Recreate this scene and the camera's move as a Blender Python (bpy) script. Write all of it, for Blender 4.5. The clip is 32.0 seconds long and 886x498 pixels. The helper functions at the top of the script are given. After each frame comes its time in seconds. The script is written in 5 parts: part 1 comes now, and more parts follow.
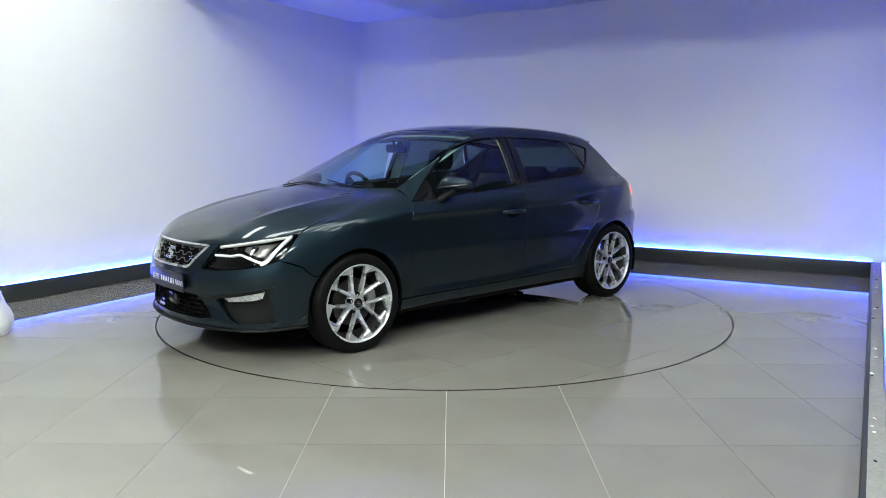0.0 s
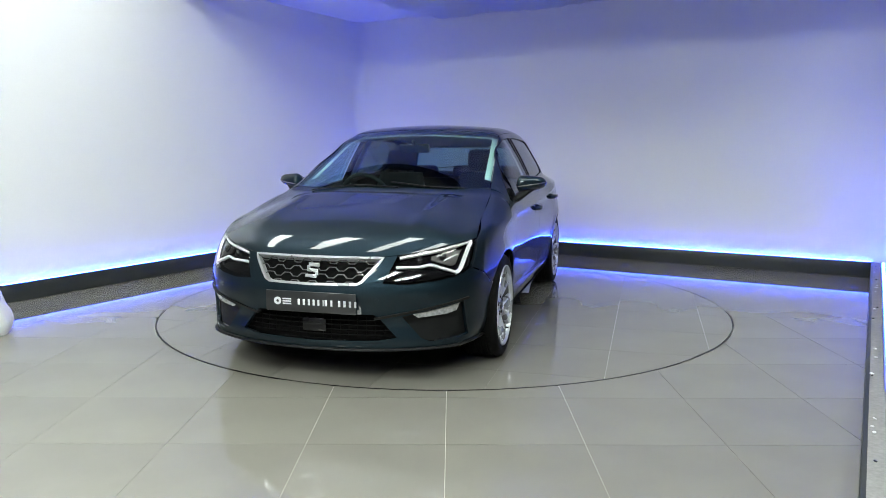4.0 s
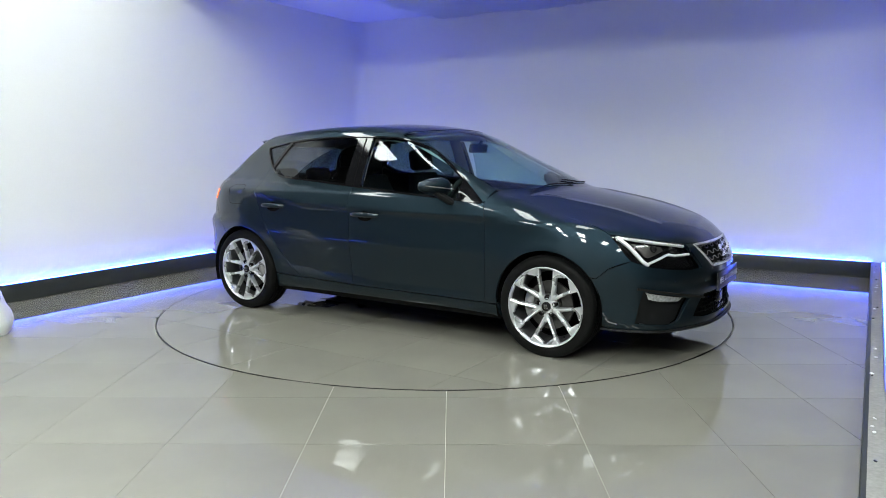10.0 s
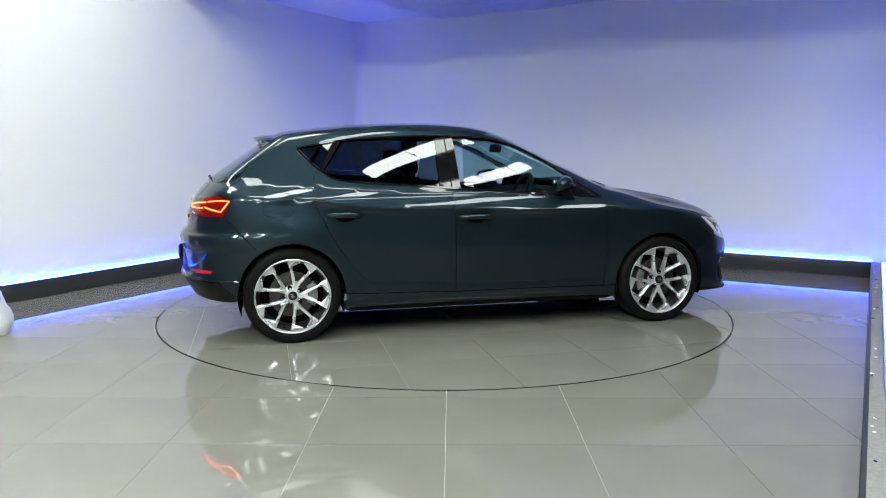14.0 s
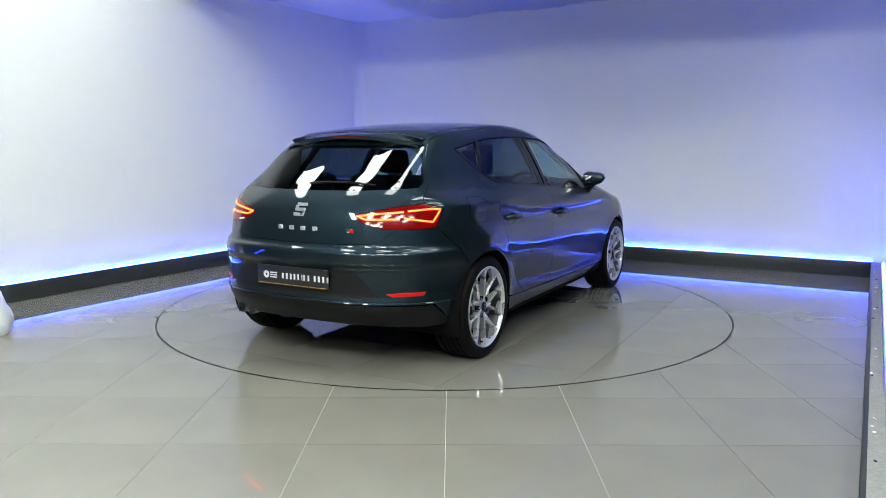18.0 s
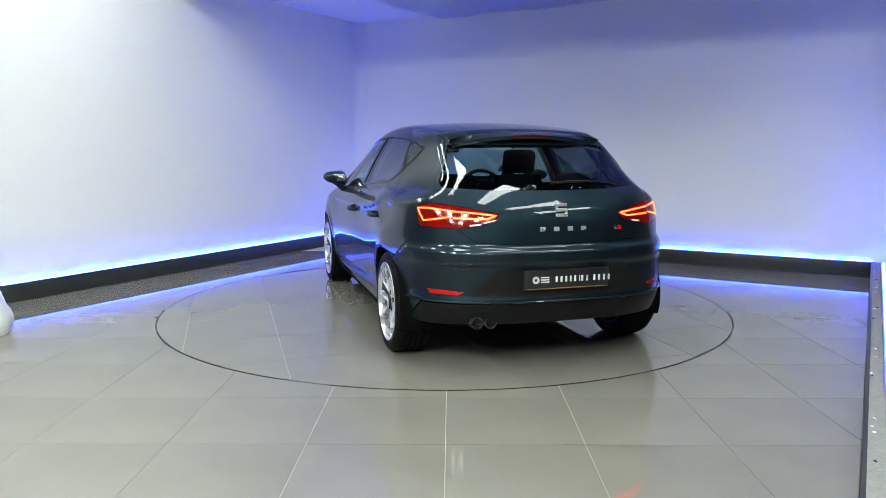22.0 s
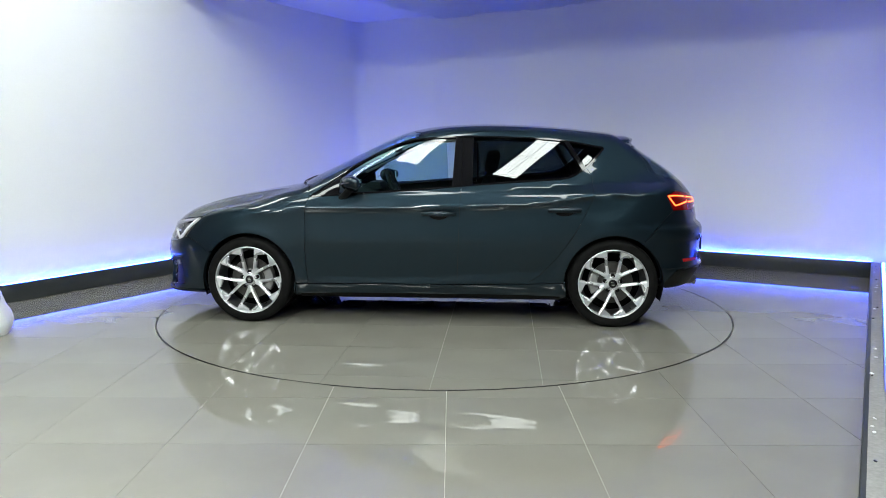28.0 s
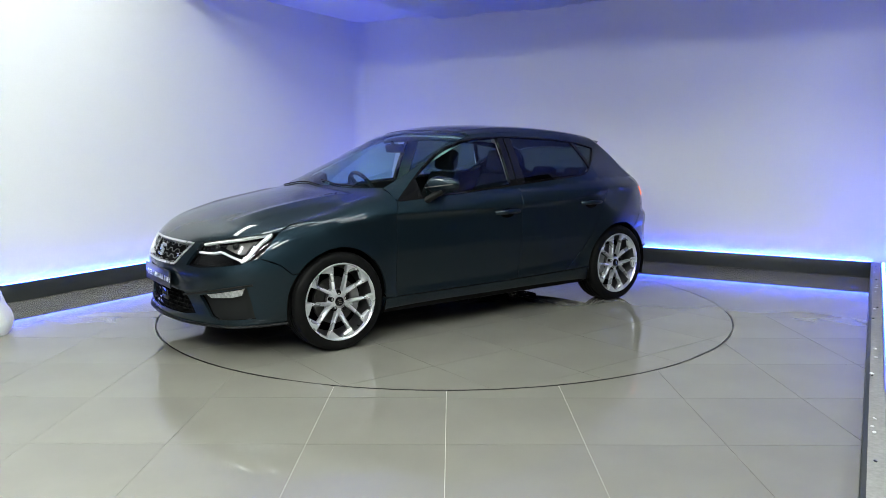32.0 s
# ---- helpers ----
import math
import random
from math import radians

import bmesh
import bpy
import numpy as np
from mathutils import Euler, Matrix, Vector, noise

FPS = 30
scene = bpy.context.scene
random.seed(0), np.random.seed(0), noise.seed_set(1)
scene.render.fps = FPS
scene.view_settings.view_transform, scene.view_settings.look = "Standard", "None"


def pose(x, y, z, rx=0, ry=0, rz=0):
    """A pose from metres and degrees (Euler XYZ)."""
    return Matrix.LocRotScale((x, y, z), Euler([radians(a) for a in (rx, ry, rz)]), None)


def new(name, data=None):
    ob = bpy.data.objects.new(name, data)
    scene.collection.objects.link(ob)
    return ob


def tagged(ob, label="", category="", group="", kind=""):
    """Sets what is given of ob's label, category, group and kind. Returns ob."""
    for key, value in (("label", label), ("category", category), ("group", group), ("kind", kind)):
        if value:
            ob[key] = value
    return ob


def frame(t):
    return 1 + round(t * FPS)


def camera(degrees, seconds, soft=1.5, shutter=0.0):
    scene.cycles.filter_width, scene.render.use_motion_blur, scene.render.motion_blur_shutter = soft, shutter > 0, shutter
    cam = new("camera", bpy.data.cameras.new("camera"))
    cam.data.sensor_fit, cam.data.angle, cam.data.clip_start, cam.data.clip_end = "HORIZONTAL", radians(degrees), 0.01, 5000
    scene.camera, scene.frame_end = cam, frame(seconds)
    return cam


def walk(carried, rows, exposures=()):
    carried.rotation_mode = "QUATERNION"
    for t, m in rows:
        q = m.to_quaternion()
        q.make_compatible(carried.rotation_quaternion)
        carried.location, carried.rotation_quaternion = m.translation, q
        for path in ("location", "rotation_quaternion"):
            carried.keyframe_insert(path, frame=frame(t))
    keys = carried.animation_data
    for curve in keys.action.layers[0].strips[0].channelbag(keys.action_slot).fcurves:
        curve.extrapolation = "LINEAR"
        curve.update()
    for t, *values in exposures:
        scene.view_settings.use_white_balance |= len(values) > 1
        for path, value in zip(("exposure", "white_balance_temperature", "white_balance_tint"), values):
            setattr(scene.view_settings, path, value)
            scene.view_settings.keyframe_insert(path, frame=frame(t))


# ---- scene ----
# ---- camera ----
cam = camera(61.72, 32.0, soft=0.75)
EYE = pose(0.0, -6.004, 1.270, 90 - 7.775, 0.07, 0.09)
walk(cam, [(0.0, EYE), (32.0, EYE)])

# heading of the turntable: seconds, degrees
TURN = [(0.0, -138.3), (0.5, -138.3), (1.0, -137.3), (1.5, -134.1), (2.0, -129.1), (2.5, -123.4), (3.0, -117.4), (3.5, -111.4),
        (4.5, -99.3), (5.5, -87.1), (6.5, -75.0), (7.5, -62.9), (8.5, -50.8), (9.5, -38.9), (10.5, -26.9), (11.5, -15.3),
        (12.5, -3.8), (13.5, 7.8), (14.5, 19.5), (15.5, 31.3), (16.5, 43.1), (17.5, 54.9), (18.5, 66.5), (19.5, 78.0),
        (20.5, 89.3), (21.5, 100.7), (22.5, 112.2), (23.5, 123.6), (24.5, 135.1), (25.5, 146.6), (26.5, 158.1), (27.5, 169.7),
        (28.5, 181.4), (29.5, 193.2), (30.0, 199.1), (30.5, 205.0), (31.0, 210.4), (31.5, 214.4), (32.0, 216.8)]
SHIFT = Vector((0.060, -0.126, 0.0))     # the car's middle on the turntable

# ---- world and exposure ----
world = bpy.data.worlds.new("hall_air")
scene.world = world
world.use_nodes = True
world.node_tree.nodes["Background"].inputs[0].default_value = (0.9, 0.95, 1.0, 1)
world.node_tree.nodes["Background"].inputs[1].default_value = 0.02
scene.view_settings.exposure = 0.0
LAMP_POWER = 19.0
FAR_POWER = 62.0
LED_POWER = 78.0


# ---- materials ----
def nodes_of(name):
    m = bpy.data.materials.new(name)
    m.use_nodes = True
    t = m.node_tree
    return m, t, t.nodes["Principled BSDF"]


def plain(name, color, rough=0.5, metal=0.0, coat=0.0, vary=0.06, scale=8.0, bump=0.0, grain=60.0, spec=0.5):
    """A surface with a little variation at two scales and fine relief."""
    m, t, b = nodes_of(name)
    n, l = t.nodes, t.links
    co = n.new("ShaderNodeTexCoord")
    big, fine = n.new("ShaderNodeTexNoise"), n.new("ShaderNodeTexNoise")
    big.inputs["Scale"].default_value, fine.inputs["Scale"].default_value = scale, grain
    big.inputs["Detail"].default_value = 3
    l.new(co.outputs["Object"], big.inputs["Vector"])
    l.new(co.outputs["Object"], fine.inputs["Vector"])
    mix = n.new("ShaderNodeMath")
    mix.operation = "ADD"
    l.new(big.outputs["Fac"], mix.inputs[0])
    l.new(fine.outputs["Fac"], mix.inputs[1])
    ramp = n.new("ShaderNodeMapRange")
    ramp.inputs["From Min"].default_value, ramp.inputs["From Max"].default_value = 0.6, 1.4
    ramp.inputs["To Min"].default_value, ramp.inputs["To Max"].default_value = 1 - vary, 1 + vary
    l.new(mix.outputs[0], ramp.inputs["Value"])
    mul = n.new("ShaderNodeVectorMath")
    mul.operation = "SCALE"
    mul.inputs[0].default_value = color
    l.new(ramp.outputs[0], mul.inputs["Scale"])
    l.new(mul.outputs[0], b.inputs["Base Color"])
    rr = n.new("ShaderNodeMapRange")
    rr.inputs["To Min"].default_value, rr.inputs["To Max"].default_value = rough * 0.85, min(1, rough * 1.15)
    l.new(big.outputs["Fac"], rr.inputs["Value"])
    l.new(rr.outputs[0], b.inputs["Roughness"])
    b.inputs["Metallic"].default_value = metal
    b.inputs["Specular IOR Level"].default_value = spec
    b.inputs["Coat Weight"].default_value = coat
    b.inputs["Coat Roughness"].default_value = 0.03
    if bump:
        bp = n.new("ShaderNodeBump")
        bp.inputs["Strength"].default_value, bp.inputs["Distance"].default_value = bump, 0.002
        l.new(fine.outputs["Fac"], bp.inputs["Height"])
        l.new(bp.outputs[0], b.inputs["Normal"])
    return m


def glow(name, color, power):
    m, t, b = nodes_of(name)
    b.inputs["Base Color"].default_value = (*[min(1, c) for c in color], 1)
    b.inputs["Emission Color"].default_value = (*color, 1)
    b.inputs["Emission Strength"].default_value = power
    return m


def glass(name, tint, clear, rough=0.0, gloss=0.05):
    """Thin pane: tinted see-through with a mirror-like front, by the angle's gloss."""
    m, t, b = nodes_of(name)
    n, l = t.nodes, t.links
    see, shine, mix = n.new("ShaderNodeBsdfTransparent"), n.new("ShaderNodeBsdfGlossy"), n.new("ShaderNodeMixShader")
    see.inputs[0].default_value = (*[c * clear for c in tint], 1)
    shine.inputs["Roughness"].default_value = rough
    shine.inputs["Color"].default_value = (1, 1, 1, 1)
    lw, power, span = n.new("ShaderNodeLayerWeight"), n.new("ShaderNodeMath"), n.new("ShaderNodeMapRange")
    lw.inputs["Blend"].default_value = 0.5
    power.operation = "POWER"
    power.inputs[1].default_value = 5.0
    span.inputs["To Min"].default_value, span.inputs["To Max"].default_value = gloss, 1.0
    l.new(lw.outputs["Facing"], power.inputs[0])
    l.new(power.outputs[0], span.inputs["Value"])
    l.new(span.outputs[0], mix.inputs[0])
    l.new(see.outputs[0], mix.inputs[1])
    l.new(shine.outputs[0], mix.inputs[2])
    l.new(mix.outputs[0], n["Material Output"].inputs["Surface"])
    return m


def car_paint():
    m, t, b = nodes_of("blue_grey_metallic_paint")
    n, l = t.nodes, t.links
    co, fl, ri = n.new("ShaderNodeTexCoord"), n.new("ShaderNodeTexNoise"), n.new("ShaderNodeValToRGB")
    fl.inputs["Scale"].default_value, fl.inputs["Detail"].default_value = 900.0, 1
    l.new(co.outputs["Object"], fl.inputs["Vector"])
    ri.color_ramp.elements[0].position, ri.color_ramp.elements[1].position = 0.35, 0.7
    ri.color_ramp.elements[0].color, ri.color_ramp.elements[1].color = (0.0100, 0.0195, 0.0275, 1), (0.0195, 0.0365, 0.0505, 1)
    l.new(fl.outputs["Fac"], ri.inputs[0])
    l.new(ri.outputs[0], b.inputs["Base Color"])
    b.inputs["Metallic"].default_value = 0.88
    b.inputs["Roughness"].default_value = 0.48
    b.inputs["Specular IOR Level"].default_value = 0.08
    b.inputs["Coat Weight"].default_value = 1.0
    b.inputs["Coat Roughness"].default_value = 0.012
    b.inputs["Coat IOR"].default_value = 1.40
    return m


PAINT = car_paint()
BLACK = plain("black_plastic", (0.010, 0.0105, 0.011), 0.5, vary=0.12, bump=0.15, grain=400, spec=0.14)
GLOSS_BLACK = plain("gloss_black_plastic", (0.006, 0.006, 0.007), 0.06, spec=0.35)
RUBBER = plain("tyre_rubber", (0.006, 0.006, 0.006), 0.6, vary=0.15, bump=0.2, grain=200, spec=0.08)
CHROME = plain("chrome", (0.80, 0.80, 0.82), 0.10, metal=1.0, vary=0.02)
SILVER = plain("silver_wheel_paint", (0.64, 0.655, 0.68), 0.28, metal=0.65, coat=0.5, vary=0.03)
BARREL = plain("dark_wheel_barrel", (0.10, 0.10, 0.105), 0.38, metal=0.7, vary=0.1)
DISC = plain("brake_disc_steel", (0.10, 0.097, 0.094), 0.45, metal=1.0, vary=0.15)
STEEL = plain("brake_steel", (0.20, 0.195, 0.19), 0.42, metal=1.0, vary=0.15)
CAVITY = plain("underbody_black", (0.004, 0.004, 0.004), 0.85, vary=0.2, spec=0.05)
CABIN = plain("cabin_dark_trim", (0.016, 0.016, 0.017), 0.65, vary=0.12, bump=0.25, grain=300, spec=0.2)
FABRIC = plain("seat_fabric", (0.014, 0.014, 0.016), 0.9, vary=0.15, bump=0.3, grain=500, spec=0.1)
LINING = plain("light_pillar_lining", (0.72, 0.73, 0.70), 0.8, vary=0.05)
CLEAR = glass("clear_green_glass", (0.64, 0.88, 0.86), 0.80)
DARK_GLASS = glass("privacy_glass", (0.36, 0.46, 0.48), 0.42)
LENS = glass("clear_lens", (1, 1, 1), 0.95, gloss=0.04)
REAR_GLASS = glass("rear_screen_glass", (0.44, 0.58, 0.60), 0.74)
RED_LENS = plain("red_lamp_lens", (0.12, 0.003, 0.003), 0.12, coat=0.25)
TAIL_LENS = glow("lit_tail_lens", (0.16, 0.002, 0.002), 0.10)
TAIL_LENS.node_tree.nodes["Principled BSDF"].inputs["Roughness"].default_value = 0.12
REFLECTOR = plain("red_reflector", (0.45, 0.006, 0.006), 0.25, coat=0.3)
RED_GLOW = glow("tail_light_glow", (1.0, 0.10, 0.02), 6.0)
WHITE_GLOW = plain("white_light_guide", (0.82, 0.84, 0.86), 0.25, coat=0.6)
VALANCE = plain("dark_valance_plastic", (0.005, 0.0056, 0.006), 0.4, vary=0.1, spec=0.2)
GRILLE_GREY = plain("grille_grey", (0.07, 0.07, 0.073), 0.35, vary=0.1)
PIPE = plain("tailpipe_steel", (0.34, 0.335, 0.33), 0.28, metal=1.0, vary=0.12)
PLATE = plain("black_plate", (0.016, 0.017, 0.019), 0.3, coat=0.4)
PRINT = plain("pale_print", (0.62, 0.63, 0.65), 0.5)
ORANGE = plain("brownish_line", (0.30, 0.16, 0.05), 0.5)


# ---- mesh helpers ----
def box(bm, size, at=(0, 0, 0), m=None, bevel=0.0):
    r = bmesh.ops.create_cube(bm, size=1.0, matrix=Matrix.Translation(at) @ (m or Matrix()) @ Matrix.Diagonal((*size, 1)))
    if bevel:
        es = {e for v in r["verts"] for e in v.link_edges}
        bmesh.ops.bevel(bm, geom=list(es), offset=bevel, segments=2, profile=0.5, affect="EDGES")
    return bm


def mesh_of(bm, name, smooth=40):
    bmesh.ops.recalc_face_normals(bm, faces=bm.faces)
    me = bpy.data.meshes.new(name)
    bm.to_mesh(me)
    bm.free()
    if smooth:
        me.shade_smooth()
        me.set_sharp_from_angle(angle=radians(smooth))
    return me


def part(name, bm, material, parent=None, label="", smooth=40):
    me = bm if isinstance(bm, bpy.types.Mesh) else mesh_of(bm, name, smooth)
    if not me.materials:
        me.materials.append(material)
    ob = new(name, me)
    ob.parent = parent
    if label:
        ob["label"] = label
    return ob


def lathe(bm, profile, steps=48, axis="Y", close=False):
    """Turn (radius, along) pairs round an axis."""
    rings = []
    for k in range(steps):
        a = 2 * math.pi * k / steps
        c, s = math.cos(a), math.sin(a)
        ring = []
        for r, h in profile:
            p = (r * c, h, r * s) if axis == "Y" else (r * c, r * s, h)
            ring.append(bm.verts.new(p))
        rings.append(ring)
    for k in range(steps):
        a, b = rings[k], rings[(k + 1) % steps]
        for i in range(len(profile) - (0 if close else 1)):
            j = (i + 1) % len(profile)
            bm.faces.new((a[i], b[i], b[j], a[j]))
    return bm


def tube(bm, path, radius, sides=8, flat=1.0, closed=False):
    """A rod along points; flat squeezes it upwards."""
    pts = [Vector(p) for p in path]
    rings = []
    for i, p in enumerate(pts):
        a = pts[i - 1] if (i or closed) else p
        b = pts[(i + 1) % len(pts)] if (i + 1 < len(pts) or closed) else p
        d = (b - a).normalized()
        side = d.cross(Vector((0, 0, 1)))
        side = side.normalized() if side.length > 1e-4 else Vector((1, 0, 0))
        up = side.cross(d)
        r = radius(i / max(1, len(pts) - 1)) if callable(radius) else radius
        rings.append([bm.verts.new(p + side * (r * math.cos(2 * math.pi * k / sides)) + up * (flat * r * math.sin(2 * math.pi * k / sides))) for k in range(sides)])
    n = len(rings)
    for i in range(n if closed else n - 1):
        a, b = rings[i], rings[(i + 1) % n]
        for k in range(sides):
            bm.faces.new((a[k], a[(k + 1) % sides], b[(k + 1) % sides], b[k]))
    if not closed:
        bm.faces.new(rings[0][::-1])
        bm.faces.new(rings[-1])
    return bm


KNOTS = {}


def slopes(xs, ys, soft=False):
    h, d = np.diff(xs), np.diff(ys) / np.diff(xs)
    m = np.empty_like(ys)
    if soft:     # curvature without steps
        n = len(xs)
        a, r = np.zeros((n, n)), np.zeros(n)
        for i in range(1, n - 1):
            a[i, i - 1], a[i, i], a[i, i + 1] = 1 / h[i - 1], 2 / h[i - 1] + 2 / h[i], 1 / h[i]
            r[i] = 3 * (d[i - 1] / h[i - 1] + d[i] / h[i])
        a[0, 0], a[0, 1], r[0] = 2, 1, 3 * d[0]
        a[-1, -1], a[-1, -2], r[-1] = 2, 1, 3 * d[-1]
        m = np.linalg.solve(a, r)
    else:
        m[0], m[-1] = d[0], d[-1]
        w1, w2 = 2 * h[1:] + h[:-1], h[1:] + 2 * h[:-1]
        with np.errstate(divide="ignore", invalid="ignore"):
            m[1:-1] = np.where(d[1:] * d[:-1] > 0, (w1 + w2) / (w1 / d[:-1] + w2 / d[1:]), 0.0)
    # each stretch as a cubic of its own, with straight ends
    a, b = m[:-1], m[1:]
    c2, c3 = (3 * d - 2 * a - b) / h, (a + b - 2 * d) / (h * h)
    x0 = np.concatenate([[xs[0]], xs])
    return xs, x0, np.stack([np.concatenate([[ys[0]], ys]), np.concatenate([[m[0]], a, [m[-1]]]), np.concatenate([[0], c2, [0]]), np.concatenate([[0], c3, [0]])])


def curve_at(xs, ys, x, soft=False):
    """Monotone cubic through the knots, or (soft) one without steps in its curvature."""
    if isinstance(xs, list):
        key = (id(xs), id(ys))
        if key not in KNOTS:
            KNOTS[key] = (slopes(np.array(xs, float), np.array(ys, float), soft), xs, ys)
        k = KNOTS[key][0]
    else:
        k = slopes(np.asarray(xs, float), np.asarray(ys, float), soft)
    i = np.searchsorted(k[0], x)
    t = x - k[1][i]
    c = k[2][:, i]
    return c[0] + t * (c[1] + t * (c[2] + t * c[3]))


# ---- the setting: a rectangular bay, turned 30 degrees, with a low kerb on three sides ----
BAY = Matrix.Rotation(radians(-30), 4, "Z")     # local x along the back wall, local y into the depth
LEFT, RIGHT, BACK, CEIL, EDGE = -3.12, 3.03, 3.12, 2.94, 0.25
KERB_H, KERB_D, KERB_N = 0.148, 0.12, 0.05     # height, depth on the right side, depth of the others
HALL_H = 4.2
LAMP_Z, LAMP_LONG, LAMP_WIDE = 3.7, 1.75, 0.36
NEAR_ROW = [(u, -1.60) for u in (-2.34, -0.98, 0.38, 1.74, 3.10, 4.46)]
FAR_ROW = [(u, -5.8) for u in (-0.98, 0.38, 1.74, 3.10, 4.46)] + [(u, -8.6) for u in (0.38, 1.74)]

WALL_PAINT = plain("white_wall_paint", (0.81, 0.82, 0.83), 0.55, vary=0.02, scale=0.7, bump=0.06, grain=90)
CEIL_PAINT = plain("white_ceiling_paint", (0.80, 0.81, 0.82), 0.8, vary=0.03, scale=0.5)
KERB_PAINT = plain("charcoal_kerb_board", (0.028, 0.032, 0.033), 0.42, vary=0.15, scale=3)
# unseen hall surfaces, coloured near black to keep the car's reflections dark
DARK_HALL = plain("darkened_hall_grey", (0.04, 0.04, 0.042), 0.8, vary=0.08, scale=0.6)
# unseen far wall, its grey chosen for what the paintwork mirrors
HALL_WALL = plain("unseen_hall_grey", (0.20, 0.20, 0.20), 0.8, vary=0.06, scale=0.5)
LED = glow("blue_led_strip", (0.018, 0.062, 1.0), LED_POWER)
KERB_TOP = plain("pale_kerb_board", (0.24, 0.235, 0.23), 0.6, vary=0.22, scale=14, bump=0.3, grain=60)
LAMP = glow("white_lamp_panel", (0.93, 1.0, 0.955), LAMP_POWER)
FAR_LAMP = glow("bright_lamp_panel", (0.93, 1.0, 0.955), FAR_POWER)


def slab(name, u, v, z, material, label, thing_kind="structure", category="", at=BAY, bevel=0.0):
    bm = bmesh.new()
    box(bm, (u[1] - u[0], v[1] - v[0], z[1] - z[0]), ((u[0] + u[1]) / 2, (v[0] + v[1]) / 2, (z[0] + z[1]) / 2), bevel=bevel)
    ob = part(name, bm, material)
    ob.matrix_basis = at
    return tagged(ob, label, category, kind=thing_kind)


def tile_material(name):
    """Glossy grey porcelain, each tile a little different."""
    m, t, b = nodes_of(name)
    n, l = t.nodes, t.links
    co, big, fine = n.new("ShaderNodeTexCoord"), n.new("ShaderNodeTexNoise"), n.new("ShaderNodeTexNoise")
    big.inputs["Scale"].default_value, fine.inputs["Scale"].default_value = 1.6, 70
    big.inputs["Detail"].default_value = 6
    l.new(co.outputs["Object"], big.inputs["Vector"])
    l.new(co.outputs["Object"], fine.inputs["Vector"])
    info = n.new("ShaderNodeObjectInfo")
    add = n.new("ShaderNodeMath")
    add.operation = "MULTIPLY_ADD"
    l.new(info.outputs["Random"], add.inputs[0])
    add.inputs[1].default_value = 0.07
    l.new(big.outputs["Fac"], add.inputs[2])
    ramp = n.new("ShaderNodeValToRGB")
    ramp.color_ramp.elements[0].position, ramp.color_ramp.elements[1].position = 0.3, 0.95
    ramp.color_ramp.elements[0].color, ramp.color_ramp.elements[1].color = (0.176, 0.169, 0.146, 1), (0.218, 0.209, 0.181, 1)
    l.new(add.outputs[0], ramp.inputs[0])
    l.new(ramp.outputs[0], b.inputs["Base Color"])
    rr = n.new("ShaderNodeMapRange")
    rr.inputs["To Min"].default_value, rr.inputs["To Max"].default_value = 0.0, 0.010
    l.new(big.outputs["Fac"], rr.inputs["Value"])
    l.new(rr.outputs[0], b.inputs["Roughness"])
    b.inputs["IOR"].default_value = 1.6
    return m


TILE = tile_material("grey_polished_tile")
GROUT = plain("tile_grout", (0.50, 0.47, 0.42), 0.7, vary=0.35, scale=2.0)
DISC_R, PITCH = 2.224, 0.605


